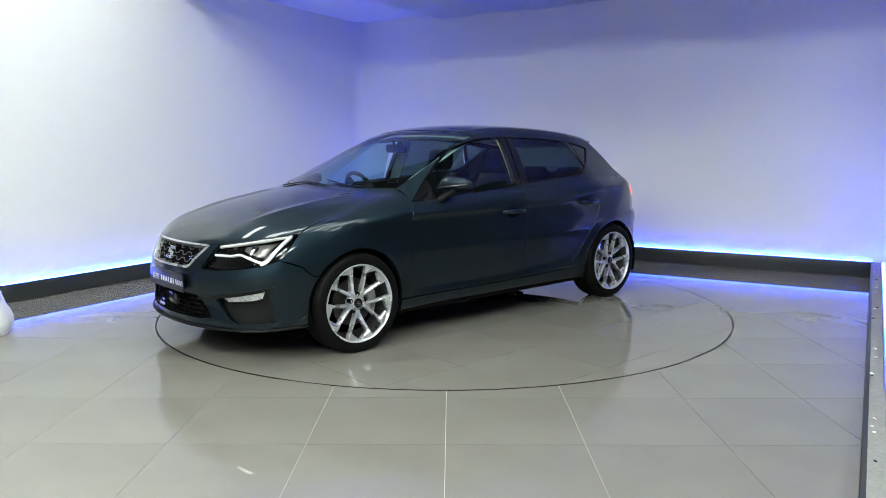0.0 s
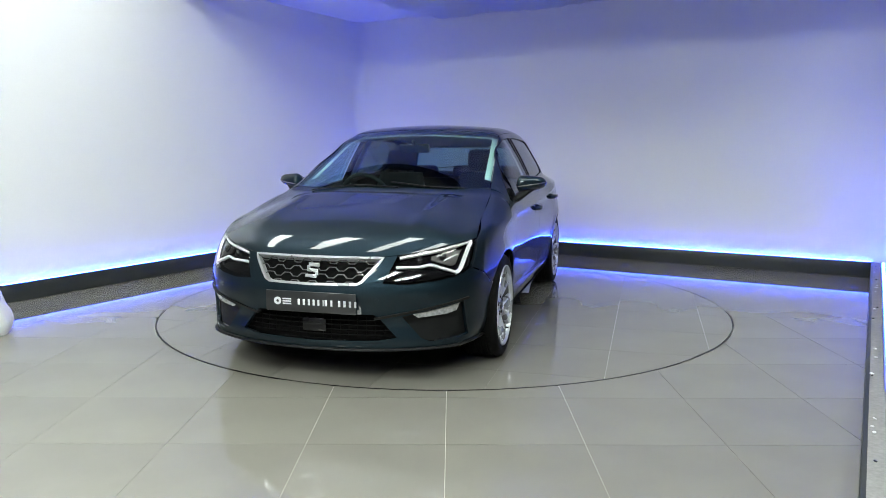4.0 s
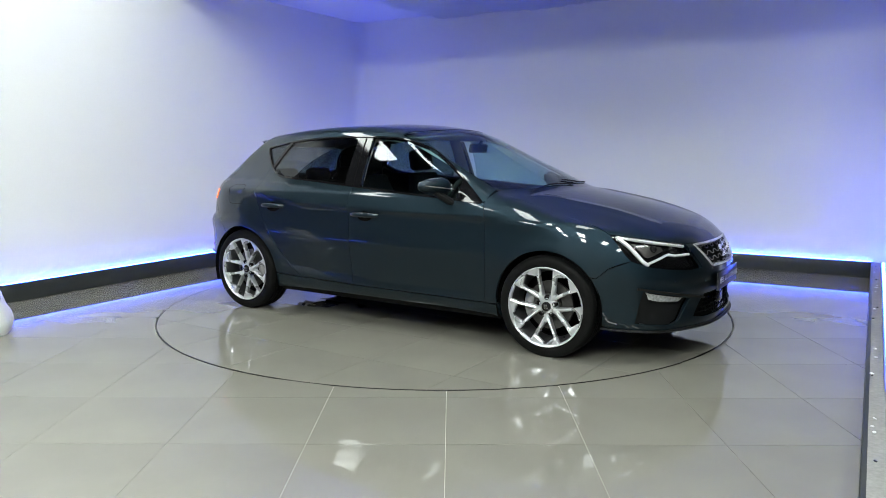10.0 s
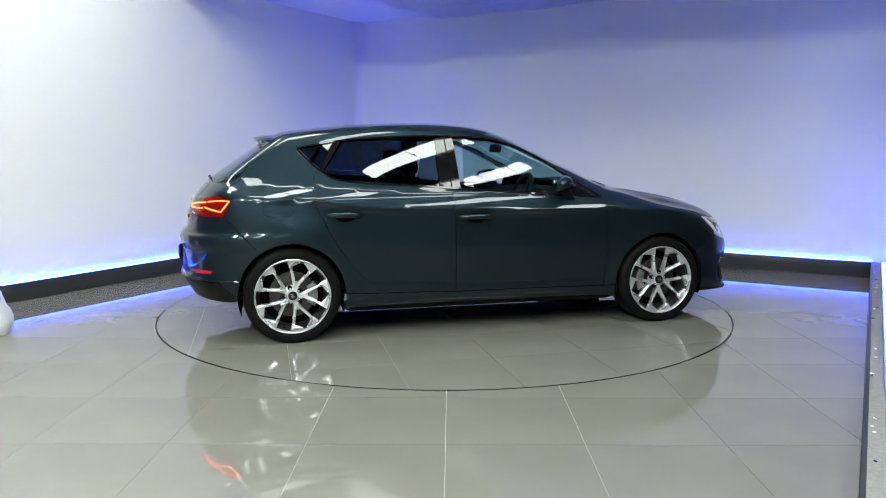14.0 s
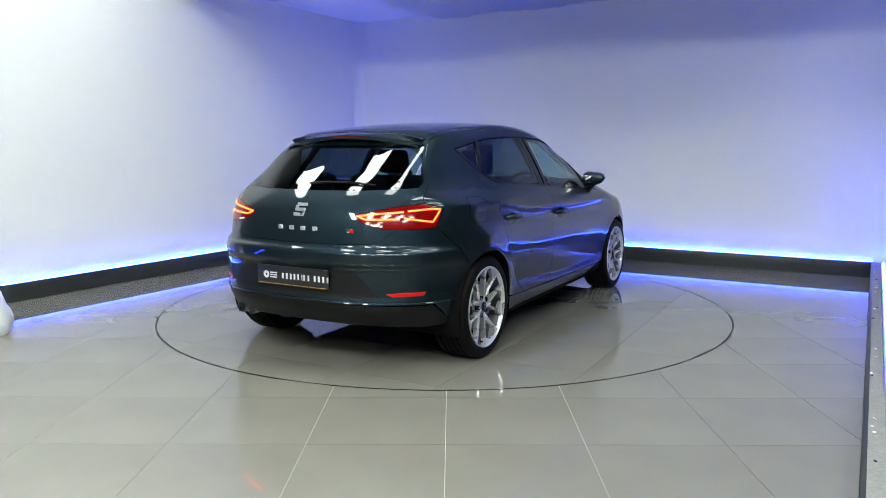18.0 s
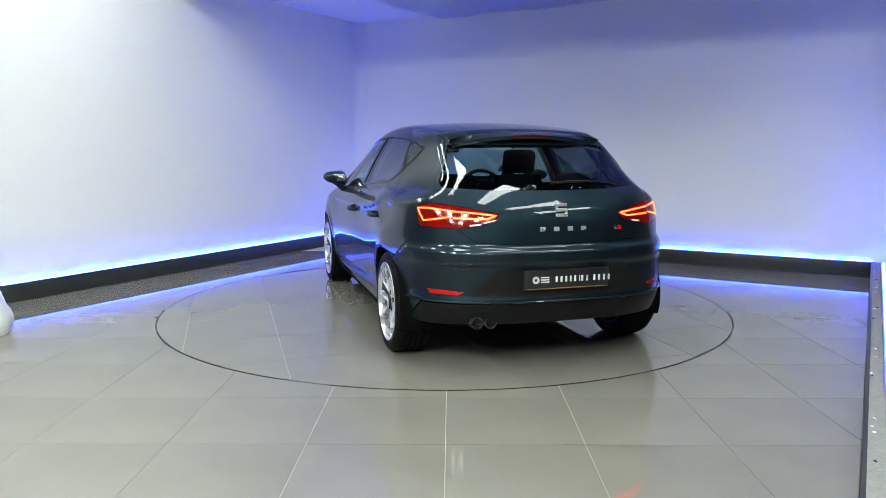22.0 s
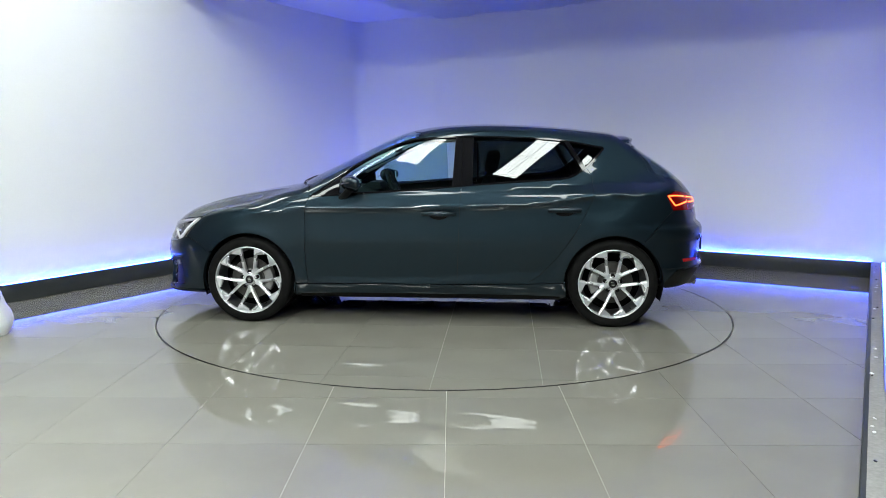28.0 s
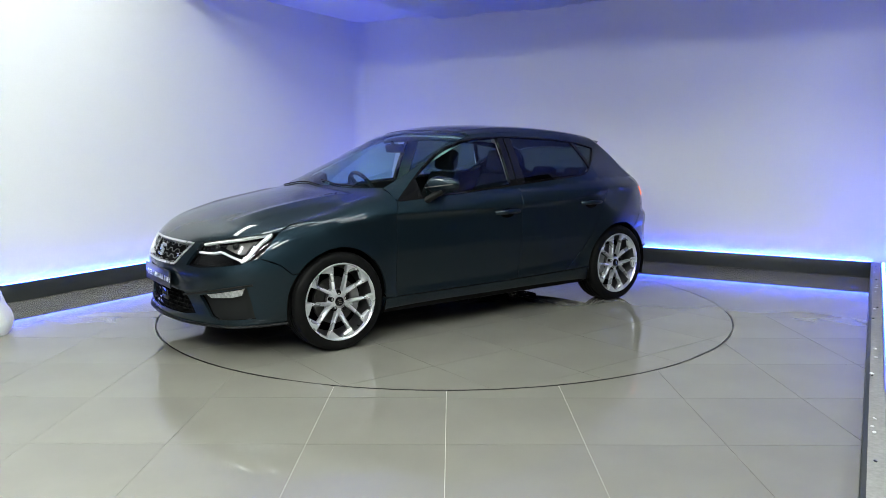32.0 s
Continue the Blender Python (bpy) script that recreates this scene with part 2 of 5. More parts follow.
def build_room():
    w = 0.2
    back, left, right = BACK + KERB_N, LEFT - KERB_N, RIGHT + KERB_D
    near = -2.85
    slab("wall_north", (left - w, right + w), (back, back + w), (-0.1, CEIL), WALL_PAINT, "white painted back wall washed by blue LED light")
    slab("wall_west", (left - w, left), (-2.05, back), (-0.1, HALL_H), WALL_PAINT, "white painted side wall brightly lit near the hall")
    slab("wall_east", (right, right + w), (1.9, back), (-0.1, CEIL + 0.1), WALL_PAINT, "white painted side wall washed by blue LED light")
    slab("ceiling", (left - w, right + w), (EDGE, back + w), (CEIL, CEIL + 0.12), CEIL_PAINT, "low white ceiling over the turntable bay")
    # unseen bulkhead and hall ceilings, added to cut the lamplight and reflect dark
    slab("bulkhead", (left, right), (EDGE - 0.12, EDGE), (2.83, HALL_H), DARK_HALL, "unseen darkened bulkhead shaping the lamplight at the bay's edge")
    slab("hall_ceiling", (left - w, 12), (-11.4, EDGE + 0.1), (HALL_H, HALL_H + 0.1), DARK_HALL, "unseen high hall ceiling darkened for the car's reflections")
    slab("hall_ceiling_east", (right, 12), (EDGE + 0.1, 1.9), (HALL_H, HALL_H + 0.1), DARK_HALL, "unseen high hall ceiling darkened for the car's reflections")
    # unseen walls, added to set the tone of the car's reflections
    slab("wall_hall", (left - w, 12), (-11.6, -11.4), (-0.1, HALL_H), HALL_WALL, "unseen grey far wall added for the car's reflections")
    slab("wall_hall_side", (12, 12.2), (-11.6, 1.9), (-0.1, HALL_H), DARK_HALL, "unseen dark side wall added for the car's reflections")
    slab("wall_hall_return", (right + w, 12.2), (1.9, 2.1), (-0.1, HALL_H), DARK_HALL, "unseen dark wall beside the bay, added for the car's reflections")
    # the side wall goes on out of view in near black, darkening the doors
    slab("wall_hall_west", (left - w, left), (-11.6, -2.05), (-0.1, HALL_H), DARK_HALL, "unseen dark side wall added for the car's reflections")
    # rounded inner corner between the side and the back wall
    bm = bmesh.new()
    r, n = 0.16, 10
    cx, cy = left + r, back - r
    pts = [(cx + r * math.cos(radians(180 - 90 * i / n)), cy + r * math.sin(radians(180 - 90 * i / n))) for i in range(n + 1)]
    outline = pts + [(left - 0.02, back + 0.02)]
    low, top = [bm.verts.new((x, y, 0.0)) for x, y in outline], [bm.verts.new((x, y, CEIL)) for x, y in outline]
    for k in range(len(outline)):
        q = (k + 1) % len(outline)
        bm.faces.new((low[k], low[q], top[q], top[k]))
    bm.faces.new(low[::-1])
    bm.faces.new(top)
    ob = part("wall_corner", bm, WALL_PAINT)
    ob.matrix_basis = BAY
    tagged(ob, "white rounded inner corner of the bay walls", kind="structure")
    for name, u, v in (("kerb_back", (left, right), (BACK, back)), ("kerb_left", (left, LEFT), (-4.6, BACK)),
                       ("kerb_right", (RIGHT, right), (near + 0.1, BACK))):
        slab(name, u, v, (0, KERB_H - (0.004 if name == "kerb_right" else 0.0)), KERB_PAINT, "charcoal painted low kerb along the wall", bevel=0.003)
    for name, u, v in (("kerb_top_right", (RIGHT + 0.018, right - 0.001), (near + 0.1, BACK + 0.012)),):
        slab(name, u, v, (KERB_H - 0.0045, KERB_H), KERB_TOP, "pale scuffed top board of the kerb")
    # scraps of dust and plaster on the kerb's top
    rnd = random.Random(4)
    for k in range(26):
        bm = bmesh.new()
        bmesh.ops.create_icosphere(bm, subdivisions=1, radius=1.0)
        bmesh.ops.scale(bm, vec=(rnd.uniform(0.004, 0.012), rnd.uniform(0.005, 0.016), rnd.uniform(0.002, 0.005)), verts=bm.verts)
        ob = part("debris", bm, rnd.choice((WALL_PAINT, KERB_PAINT, WALL_PAINT)))
        ob.matrix_basis = BAY @ Matrix.Translation((rnd.uniform(RIGHT + 0.025, right - 0.066), rnd.uniform(-3.5, 2.9), KERB_H + 0.002)) @ Matrix.Rotation(rnd.uniform(0, 3), 4, "Z")
        tagged(ob, "small scrap of debris on the kerb", "debris", "scraps on the kerb")
    e, w = 0.005, 0.029
    # added lips that screen the bare LED and weaken its mirrored line
    for u, v in (((right - w - 0.012, right - w - 0.009), (near + 0.2, BACK - 0.05)),):
        slab("led_channel", u, v, (KERB_H, KERB_H + 0.024), KERB_TOP, "thin upright lip added to screen the LED strip")
    for u, v in (((left, RIGHT), (BACK + 0.002, BACK + 0.005)), ((LEFT - 0.005, LEFT - 0.002), (-4.5, BACK))):
        slab("led_channel", u, v, (KERB_H, KERB_H + 0.006), KERB_PAINT, "thin dark lip added to screen the LED strip")
    for u, v in (((LEFT, RIGHT), (back - w, back - e)), ((left + e, left + w), (-4.5, BACK)), ((right - w, right - e), (near + 0.2, BACK))):
        slab("led_strip", u, v, (KERB_H + 0.001, KERB_H + 0.008), LED, "glowing blue LED strip on top of the kerb", "thing", "light strip")


def build_floor():
    """Bedding under all, then tiles with a round cut for the turntable."""
    bm = bmesh.new()
    bmesh.ops.create_circle(bm, cap_ends=True, segments=64, radius=30)
    bmesh.ops.translate(bm, verts=bm.verts, vec=(0, 0, -0.05))
    floor = tagged(part("floor", bm, GROUT), "grey polished porcelain tile floor", kind="structure")
    bm = bmesh.new()
    lathe(bm, [(DISC_R + 0.005, -0.0025), (30.0, -0.0025)], 128, "Z")
    part("grout", bm, GROUT, floor)
    t = 0.0012
    rest = bmesh.new()
    n = 0
    turn = Matrix.Rotation(radians(-0.5), 4, "Z")
    cells = [(i, j) for j in range(-16, 10) for i in range(-14, 20)]
    for i, j in cells:
        x0, y0 = 0.03 + i * PITCH, -2.945 + j * PITCH
        r = [math.hypot(x, y) for x in (x0, x0 + PITCH) for y in (y0, y0 + PITCH)]
        if max(r) < DISC_R or math.hypot(x0, y0) > 12:
            continue
        poly = [(x0 + t, y0 + t), (x0 + PITCH - t, y0 + t), (x0 + PITCH - t, y0 + PITCH - t), (x0 + t, y0 + PITCH - t)]
        if min(r) < DISC_R + 0.03 or (abs(x0 + PITCH / 2) < PITCH and min(r) < DISC_R + 0.3):
            poly = clip_disc(poly, DISC_R + 0.006, False)
        if len(poly) < 3:
            continue
        near = abs(x0) < 4 and -5.0 < y0 < 4.5
        if near and n < 300:
            ob = bm_tile(poly, (x0 + PITCH / 2, y0 + PITCH / 2), floor, turn)
            n += 1
        else:
            rest.faces.new([rest.verts.new((x, y, 0.0)) for x, y in poly])
    me = mesh_of(rest, "far_tiles", 0)
    ob = part("far_tiles", me, TILE, floor)
    tagged(ob, "grey polished floor tiles", kind="stuff")
    ob.matrix_basis = turn


def clip_disc(poly, radius, inside):
    """Cut a convex tile by the turntable's circle (dense edge points, then pushed or dropped)."""
    pts = []
    for k, (x, y) in enumerate(poly):
        x2, y2 = poly[(k + 1) % len(poly)]
        pts += [(x + (x2 - x) * s / 24, y + (y2 - y) * s / 24) for s in range(24)]
    keep = [(math.hypot(*p) < radius) == inside for p in pts]
    if all(keep):
        return poly
    if not any(keep):
        return []
    # rotate so that the kept run is whole
    k0 = next(k for k in range(len(pts)) if keep[k] and not keep[k - 1])
    run, out = [], []
    for k in range(len(pts)):
        q = (k0 + k) % len(pts)
        if keep[q]:
            run.append(pts[q])
    a0, a1 = math.atan2(run[-1][1], run[-1][0]), math.atan2(run[0][1], run[0][0])
    d = (a1 - a0 + math.pi) % (2 * math.pi) - math.pi
    arc = [(radius * math.cos(a0 + d * s / 10), radius * math.sin(a0 + d * s / 10)) for s in range(11)]
    return run + arc


def bm_tile(poly, mid, parent, turn, depth=0.01):
    bm = bmesh.new()
    top = [bm.verts.new((x - mid[0], y - mid[1], 0)) for x, y in poly]
    low = [bm.verts.new((x - mid[0], y - mid[1], -depth)) for x, y in poly]
    bm.faces.new(top)
    for k in range(len(poly)):
        q = (k + 1) % len(poly)
        bm.faces.new((top[q], top[k], low[k], low[q]))
    me = bpy.data.meshes.new("tile")
    bmesh.ops.triangulate(bm, faces=[f for f in bm.faces if len(f.verts) > 4])
    bmesh.ops.recalc_face_normals(bm, faces=bm.faces)
    bm.to_mesh(me)
    bm.free()
    me.materials.append(TILE)
    ob = new("tile", me)
    ob.parent = parent
    ob.matrix_basis = turn @ Matrix.Translation((*mid, 0))
    return ob


def build_turntable():
    disc = tagged(new("turntable"), "round tiled turntable flush with the floor", "turntable")
    bm = bmesh.new()
    lathe(bm, [(0.0, -0.0025), (DISC_R - 0.008, -0.0025), (DISC_R - 0.008, -0.013), (DISC_R - 0.004, -0.013), (DISC_R - 0.004, -0.05), (0.0, -0.05)], 128, "Z")
    part("bed", bm, plain("worn_disc_grout", (0.25, 0.235, 0.205), 0.6, vary=0.3, scale=2.5), disc)
    bm = bmesh.new()
    lathe(bm, [(DISC_R - 0.006, 0.0005), (DISC_R - 0.0015, 0.0005), (DISC_R - 0.0015, -0.04), (DISC_R - 0.006, -0.04)], 160, "Z", close=True)
    part("rim", bm, GLOSS_BLACK, disc, "dark metal edge ring")
    t = 0.0012
    for j in range(-4, 5):
        for i in range(-4, 5):
            x0, y0 = 0.21 + i * PITCH - PITCH / 2, -0.12 + j * PITCH - PITCH / 2
            poly = [(x0 + t, y0 + t), (x0 + PITCH - t, y0 + t), (x0 + PITCH - t, y0 + PITCH - t), (x0 + t, y0 + PITCH - t)]
            if min(math.hypot(*p) for p in poly) > DISC_R - 0.02:
                continue
            poly = clip_disc(poly, DISC_R - 0.008, True)
            if len(poly) > 2:
                bm_tile(poly, (x0 + PITCH / 2, y0 + PITCH / 2), disc, Matrix())
    return disc


def build_lamps():
    """Rows of long panels, each of four lit fields, hung under the high hall ceiling in front of the bay."""
    field = bmesh.new()
    box(field, (LAMP_WIDE / 2 - 0.01, LAMP_LONG / 2 - 0.015, 0.012), bevel=0.003)
    field = mesh_of(field, "diffuser")
    field.materials.append(LAMP)
    far_field = field.copy()
    far_field.materials[0] = FAR_LAMP
    for u, v in NEAR_ROW + FAR_ROW:
        lamp = tagged(new("ceiling_light"), "long white ceiling light of four lit panels", "ceiling light", "ceiling lights in the hall")
        lamp.matrix_basis = BAY @ Matrix.Translation((u, v, LAMP_Z))
        bm = bmesh.new()
        box(bm, (LAMP_WIDE + 0.04, LAMP_LONG + 0.04, 0.05), (0, 0, 0.035), bevel=0.006)
        part("housing", bm, DARK_HALL, lamp)
        for s in (-1, 1):
            for t in (-1, 1):
                part("diffuser", far_field if v < -5 else field, LAMP, lamp).location = (t * LAMP_WIDE / 4, s * LAMP_LONG / 4, 0.004)
        for s in (-1, 1):
            bm = bmesh.new()
            tube(bm, [(0, s * LAMP_LONG * 0.4, 0.05), (0, s * LAMP_LONG * 0.4, HALL_H - LAMP_Z)], 0.006, 6)
            part("hanger", bm, STEEL, lamp)


def build_bag():
    """A crumpled white plastic sack, tied at the top, on the floor by the kerb."""
    rows = []
    for t in np.linspace(0, 1, 15):
        z = 0.54 * t
        r = 0.185 * (1 - 0.62 * t ** 1.6) * (0.80 + 0.20 * min(1, t * 8))
        ring = []
        for k in range(40):
            a = 2 * math.pi * k / 40
            f = 1 + 0.16 * noise.noise((math.cos(a) * 1.7, math.sin(a) * 1.7, t * 3.0)) + 0.07 * noise.noise((math.cos(a) * 6, math.sin(a) * 6, t * 9.0))
            ring.append((r * f * math.cos(a) * 0.9 - 0.10 * t, r * f * math.sin(a) * 1.1, z + 0.012 * noise.noise((a * 2, t * 7, 1))))
        rows.append(ring)
    bm = shell_of(rows)
    bag = part("plastic_sack", bm, plain("white_plastic_film", (0.70, 0.71, 0.68), 0.35, vary=0.06, scale=12, bump=0.3, grain=40), smooth=50)
    bag.location = (-3.135, -1.05, 0.004)
    tagged(bag, "crumpled white plastic sack standing on the tiles", "sack")


def build_sheet():
    """A loose pale lining under the ceiling along the back wall, sagging and wrinkled at its edge."""
    bm = bmesh.new()
    grid = []
    for i in range(90):
        u = -1.95 + 4.9 * i / 89
        row = []
        for j in range(14):
            v = 3.15 - 1.3 * j / 13
            f = 1 - j / 13
            sag = 0.042 + 0.028 * noise.noise((u * 2.2, v * 2.0, 0.3)) + 0.016 * noise.noise((u * 9, v * 5, 2.0)) + 0.012 * math.exp(-((u + 1.85) / 0.12) ** 2)
            row.append(bm.verts.new((u + 0.03 * noise.noise((v * 6, 0.7, u)), v, CEIL - sag - 0.005 * f)))
        grid.append(row)
    for a, b in zip(grid, grid[1:]):
        for j in range(13):
            bm.faces.new((a[j], a[j + 1], b[j + 1], b[j]))
    bmesh.ops.solidify(bm, geom=bm.faces[:], thickness=0.004)
    ob = part("ceiling_lining", bm, plain("pale_lining", (0.80, 0.83, 0.78), 0.6, vary=0.05, scale=4), smooth=60)
    ob.matrix_basis = BAY
    tagged(ob, "loose wrinkled pale lining under the bay ceiling", kind="structure")


# ---- the car's outer skin as one smooth solid; every panel is cut out of it ----
AXLE_F, AXLE_R, HUB_Z, ARCH = 1.320, -1.316, 0.312, 0.345
NOSE_Z = ([0.10, 0.16, 0.22, 0.33, 0.42, 0.50, 0.56, 0.62, 0.68, 0.75, 0.85, 1.0], [2.06, 2.135, 2.165, 2.155, 2.165, 2.175, 2.165, 2.140, 2.105, 2.045, 1.90, 1.5])
NOSE_Y = ([0.0, 0.2, 0.36, 0.50, 0.62, 0.70, 0.77, 0.83, 0.88, 0.95], [0.0, 0.012, 0.042, 0.092, 0.150, 0.208, 0.285, 0.395, 0.57, 0.95])
TAIL_Z = ([0.10, 0.20, 0.30, 0.41, 0.45, 0.60, 0.612, 0.625, 0.685, 0.700, 0.732, 0.76, 0.84, 0.92, 1.0, 1.07, 1.16, 1.30, 1.40], [1.84, 1.94, 2.018, 2.070, 2.058, 2.058, 2.064, 2.072, 2.072, 2.066, 2.026, 2.022, 2.008, 1.978, 1.918, 1.845, 1.72, 1.512, 1.37])
TAIL_Y = ([0.0, 0.25, 0.45, 0.58, 0.68, 0.76, 0.82, 0.87, 0.93], [0.0, 0.014, 0.050, 0.105, 0.175, 0.265, 0.38, 0.54, 0.85])
TOP_X = ([-2.2, -1.60, -1.24, -0.885, -0.446, -0.15, 0.05, 0.20, 0.30, 0.441, 0.667, 0.894, 1.03, 1.09, 1.15, 1.35, 1.58, 1.81, 2.02, 2.12, 2.2],
         [1.24, 1.352, 1.402, 1.437, 1.456, 1.451, 1.432, 1.403, 1.372, 1.308, 1.200, 1.090, 1.020, 0.993, 0.980, 0.945, 0.902, 0.842, 0.768, 0.72, 0.66])
WIDE_X = ([-2.2, -2.0, -1.8, -1.55, -1.3, -1.0, -0.5, 0.2, 0.9, 1.3, 1.55, 1.75, 1.95, 2.2], [0.72, 0.79, 0.846, 0.885, 0.903, 0.896, 0.888, 0.888, 0.893, 0.903, 0.893, 0.862, 0.81, 0.74])
SECTION = ([0.10, 0.165, 0.19, 0.22, 0.27, 0.31, 0.35, 0.40, 0.45, 0.52, 0.57, 0.60, 0.64, 0.70, 0.76, 0.80, 0.818, 0.836, 0.856, 0.89, 0.95],
           [0.26, 0.140, 0.085, 0.056, 0.042, 0.034, 0.0285, 0.0250, 0.0205, 0.0125, 0.0066, 0.0048, 0.0058, 0.0100, 0.0135, 0.0140, 0.0100, 0.0015, 0.0085, 0.024, 0.056])     # inset of the side below the windows
DOOR_SECTION = ([0.10, 0.165, 0.19, 0.22, 0.25, 0.28, 0.31, 0.335, 0.349, 0.357, 0.366, 0.40, 0.45, 0.52, 0.57, 0.60, 0.64, 0.70, 0.76, 0.80, 0.818, 0.836, 0.856, 0.89, 0.95],
                [0.26, 0.140, 0.085, 0.056, 0.042, 0.0330, 0.0300, 0.0308, 0.0321, 0.0326, 0.0318, 0.0275, 0.0210, 0.0125, 0.0066, 0.0048, 0.0058, 0.0100, 0.0135, 0.0140, 0.0100, 0.0015, 0.0085, 0.024, 0.056])     # the doors, with their groove over the sill
LINE_X = ([-2.0, -1.6, -1.18, -0.8, -0.23, 0.34, 0.9, 1.3, 2.0], [0.10, 0.105, 0.098, 0.045, 0.018, 0.004, -0.002, -0.012, -0.02])     # rise of the shoulder line
CABIN_X = ([-2.1, -1.75, -1.5, -1.25, -0.9, -0.3, 0.3, 0.6, 0.9, 1.2], [0.205, 0.145, 0.100, 0.058, 0.015, 0.0, 0.005, 0.022, 0.05, 0.06])

SWEEP_X = ([-1.0, -0.3, 0.0, 0.9, 1.3, 2.2], [0.0, 0.20, 0.30, 0.28, 0.13, 0.12])
CROWN_X = ([-1.6, -0.5, 0.2, 0.9, 1.2, 1.6, 2.0], [0.10, 0.10, 0.08, 0.04, 0.055, 0.070, 0.070])


def smax(a, b, k):
    h = np.maximum(k - np.abs(a - b), 0) / k
    return np.maximum(a, b) + h * h * k / 4


def ease(v):
    v = np.clip(v, 0, 1)
    return v * v * v * (v * (6 * v - 15) + 10)


def skin(x, y, z):
    """Above zero outside the car's body, about the distance in metres."""
    y = np.abs(y)
    zs = z - curve_at(*LINE_X, x, True) * ease((z - 0.42) / 0.36) * ease((1.18 - z) / 0.26)
    zs = zs - 0.035 * (1.6 * ease((0.5 - x) / 1.7) - 0.6) * ease((z - 0.22) / 0.14) * ease((0.62 - z) / 0.26)
    up = np.maximum(z - 0.95, 0)
    door = ease((x + 1.02) / 0.22) * ease((0.98 - x) / 0.28)
    inset = curve_at(*SECTION, np.minimum(zs, 0.95)) * (1 - door) + curve_at(*DOOR_SECTION, np.minimum(zs, 0.95)) * door
    wide = curve_at(*WIDE_X, x, True) - inset - up * (0.40 + 0.30 * up)
    wide = wide - 0.024 * ease((z - 0.70) / 0.22) * ease((-0.95 - x) / 0.45)
    wide = wide - curve_at(*CABIN_X, x, True) * ease((z - 0.84) / 0.32)
    for ax in (AXLE_F, AXLE_R):
        r = np.hypot(x - ax, z - HUB_Z)
        wide = wide + 0.007 * np.exp(-((r - 0.355) / 0.045) ** 2) * np.clip((z - 0.22) / 0.1, 0, 1)
    side = (y - wide) * np.where(z > 1.0, 0.88, 1.0)
    sweep = curve_at(*SWEEP_X, x, True)
    xe = x + sweep * y * y
    crown = curve_at(*CROWN_X, x, True)
    ridge = 0.010 * np.exp(-((y - 0.50 - 0.08 * (1.3 - x)) / 0.05) ** 2) * np.clip((x - 1.08) / 0.12, 0, 1) * np.clip((2.0 - x) / 0.4, 0, 1)
    fall = 0.034 * ease((y - 0.52) / 0.28) * ease((x - 0.95) / 0.5)     # the wings lie lower than the bonnet
    top = (z - (curve_at(*TOP_X, xe, True) - crown * y * y + ridge - fall)) * 0.93
    front = (x - (curve_at(*NOSE_Z, z, True) - curve_at(*NOSE_Y, y, True))) * 0.85
    rear = (-x - (curve_at(*TAIL_Z, z) - curve_at(*TAIL_Y, y, True))) * 0.85
    f = smax(side, top, 0.06 + 0.025 * ease((1.15 - z) / 0.1) + 0.020 * ease((x - 0.90) / 0.35))
    f = smax(f, front, 0.05)
    f = smax(f, rear, 0.05)
    return f


def skin_normal(p):
    e = 2e-3
    g = np.stack([skin(*(p + np.eye(3)[i] * e).T) - skin(*(p - np.eye(3)[i] * e).T) for i in range(3)], -1)
    return g / np.linalg.norm(g, axis=1)[:, None]


S2 = math.sqrt(0.5)
FC, RC = 0.85, -0.85     # upright axes round which the front and the rear unroll


def rays(view, q):
    """Where the sight lines of a flat view start, and which way they go."""
    q = np.asarray(q, float)
    u, v, o = q[:, 0], q[:, 1], 0 * q[:, 0]
    if view == "side":
        return np.stack([u, o + 1.3, v], -1), np.array([[0, -1, 0]]) + 0 * q[:, :1]
    if view == "top":
        return np.stack([u, v, o + 1.7], -1), np.array([[0, 0, -1]]) + 0 * q[:, :1]
    if view == "diag":
        return np.stack([u, -v * S2 + 1.5 * S2, v * S2 + 1.5 * S2], -1), np.array([[0, -S2, -S2]]) + 0 * q[:, :1]
    if view == "ahead":
        return np.stack([o + 2.6, u, v], -1), np.array([[-1, 0, 0]]) + 0 * q[:, :1]
    if view == "behind":
        return np.stack([o - 2.6, u, v], -1), np.array([[1, 0, 0]]) + 0 * q[:, :1]
    c, s = np.cos(u), np.sin(u)
    if view == "front":
        return np.stack([FC + 1.7 * c, 1.7 * s, v], -1), np.stack([-c, -s, o], -1)
    return np.stack([RC - 1.7 * c, 1.7 * s, v], -1), np.stack([c, -s, o], -1)


def lift(view, q, sink=0.0):
    """The first points of the skin along those lines."""
    o, d = rays(view, q)
    lo = np.zeros(len(o))
    hi = np.full(len(o), np.nan)
    prev = lo.copy()
    for s in np.linspace(0, 1.9, 48):
        f = skin(*(o + d * s).T) + sink
        hit = np.isnan(hi) & (f < 0)
        hi[hit], lo[hit] = s, prev[hit]
        prev[:] = s
        if not np.isnan(hi).any():
            break
    hi = np.where(np.isnan(hi), 1.9, hi)
    for _ in range(15):
        mid = (lo + hi) / 2
        inside = skin(*(o + d * mid[:, None]).T) + sink < 0
        hi, lo = np.where(inside, mid, hi), np.where(inside, lo, mid)
    return o + d * hi[:, None]


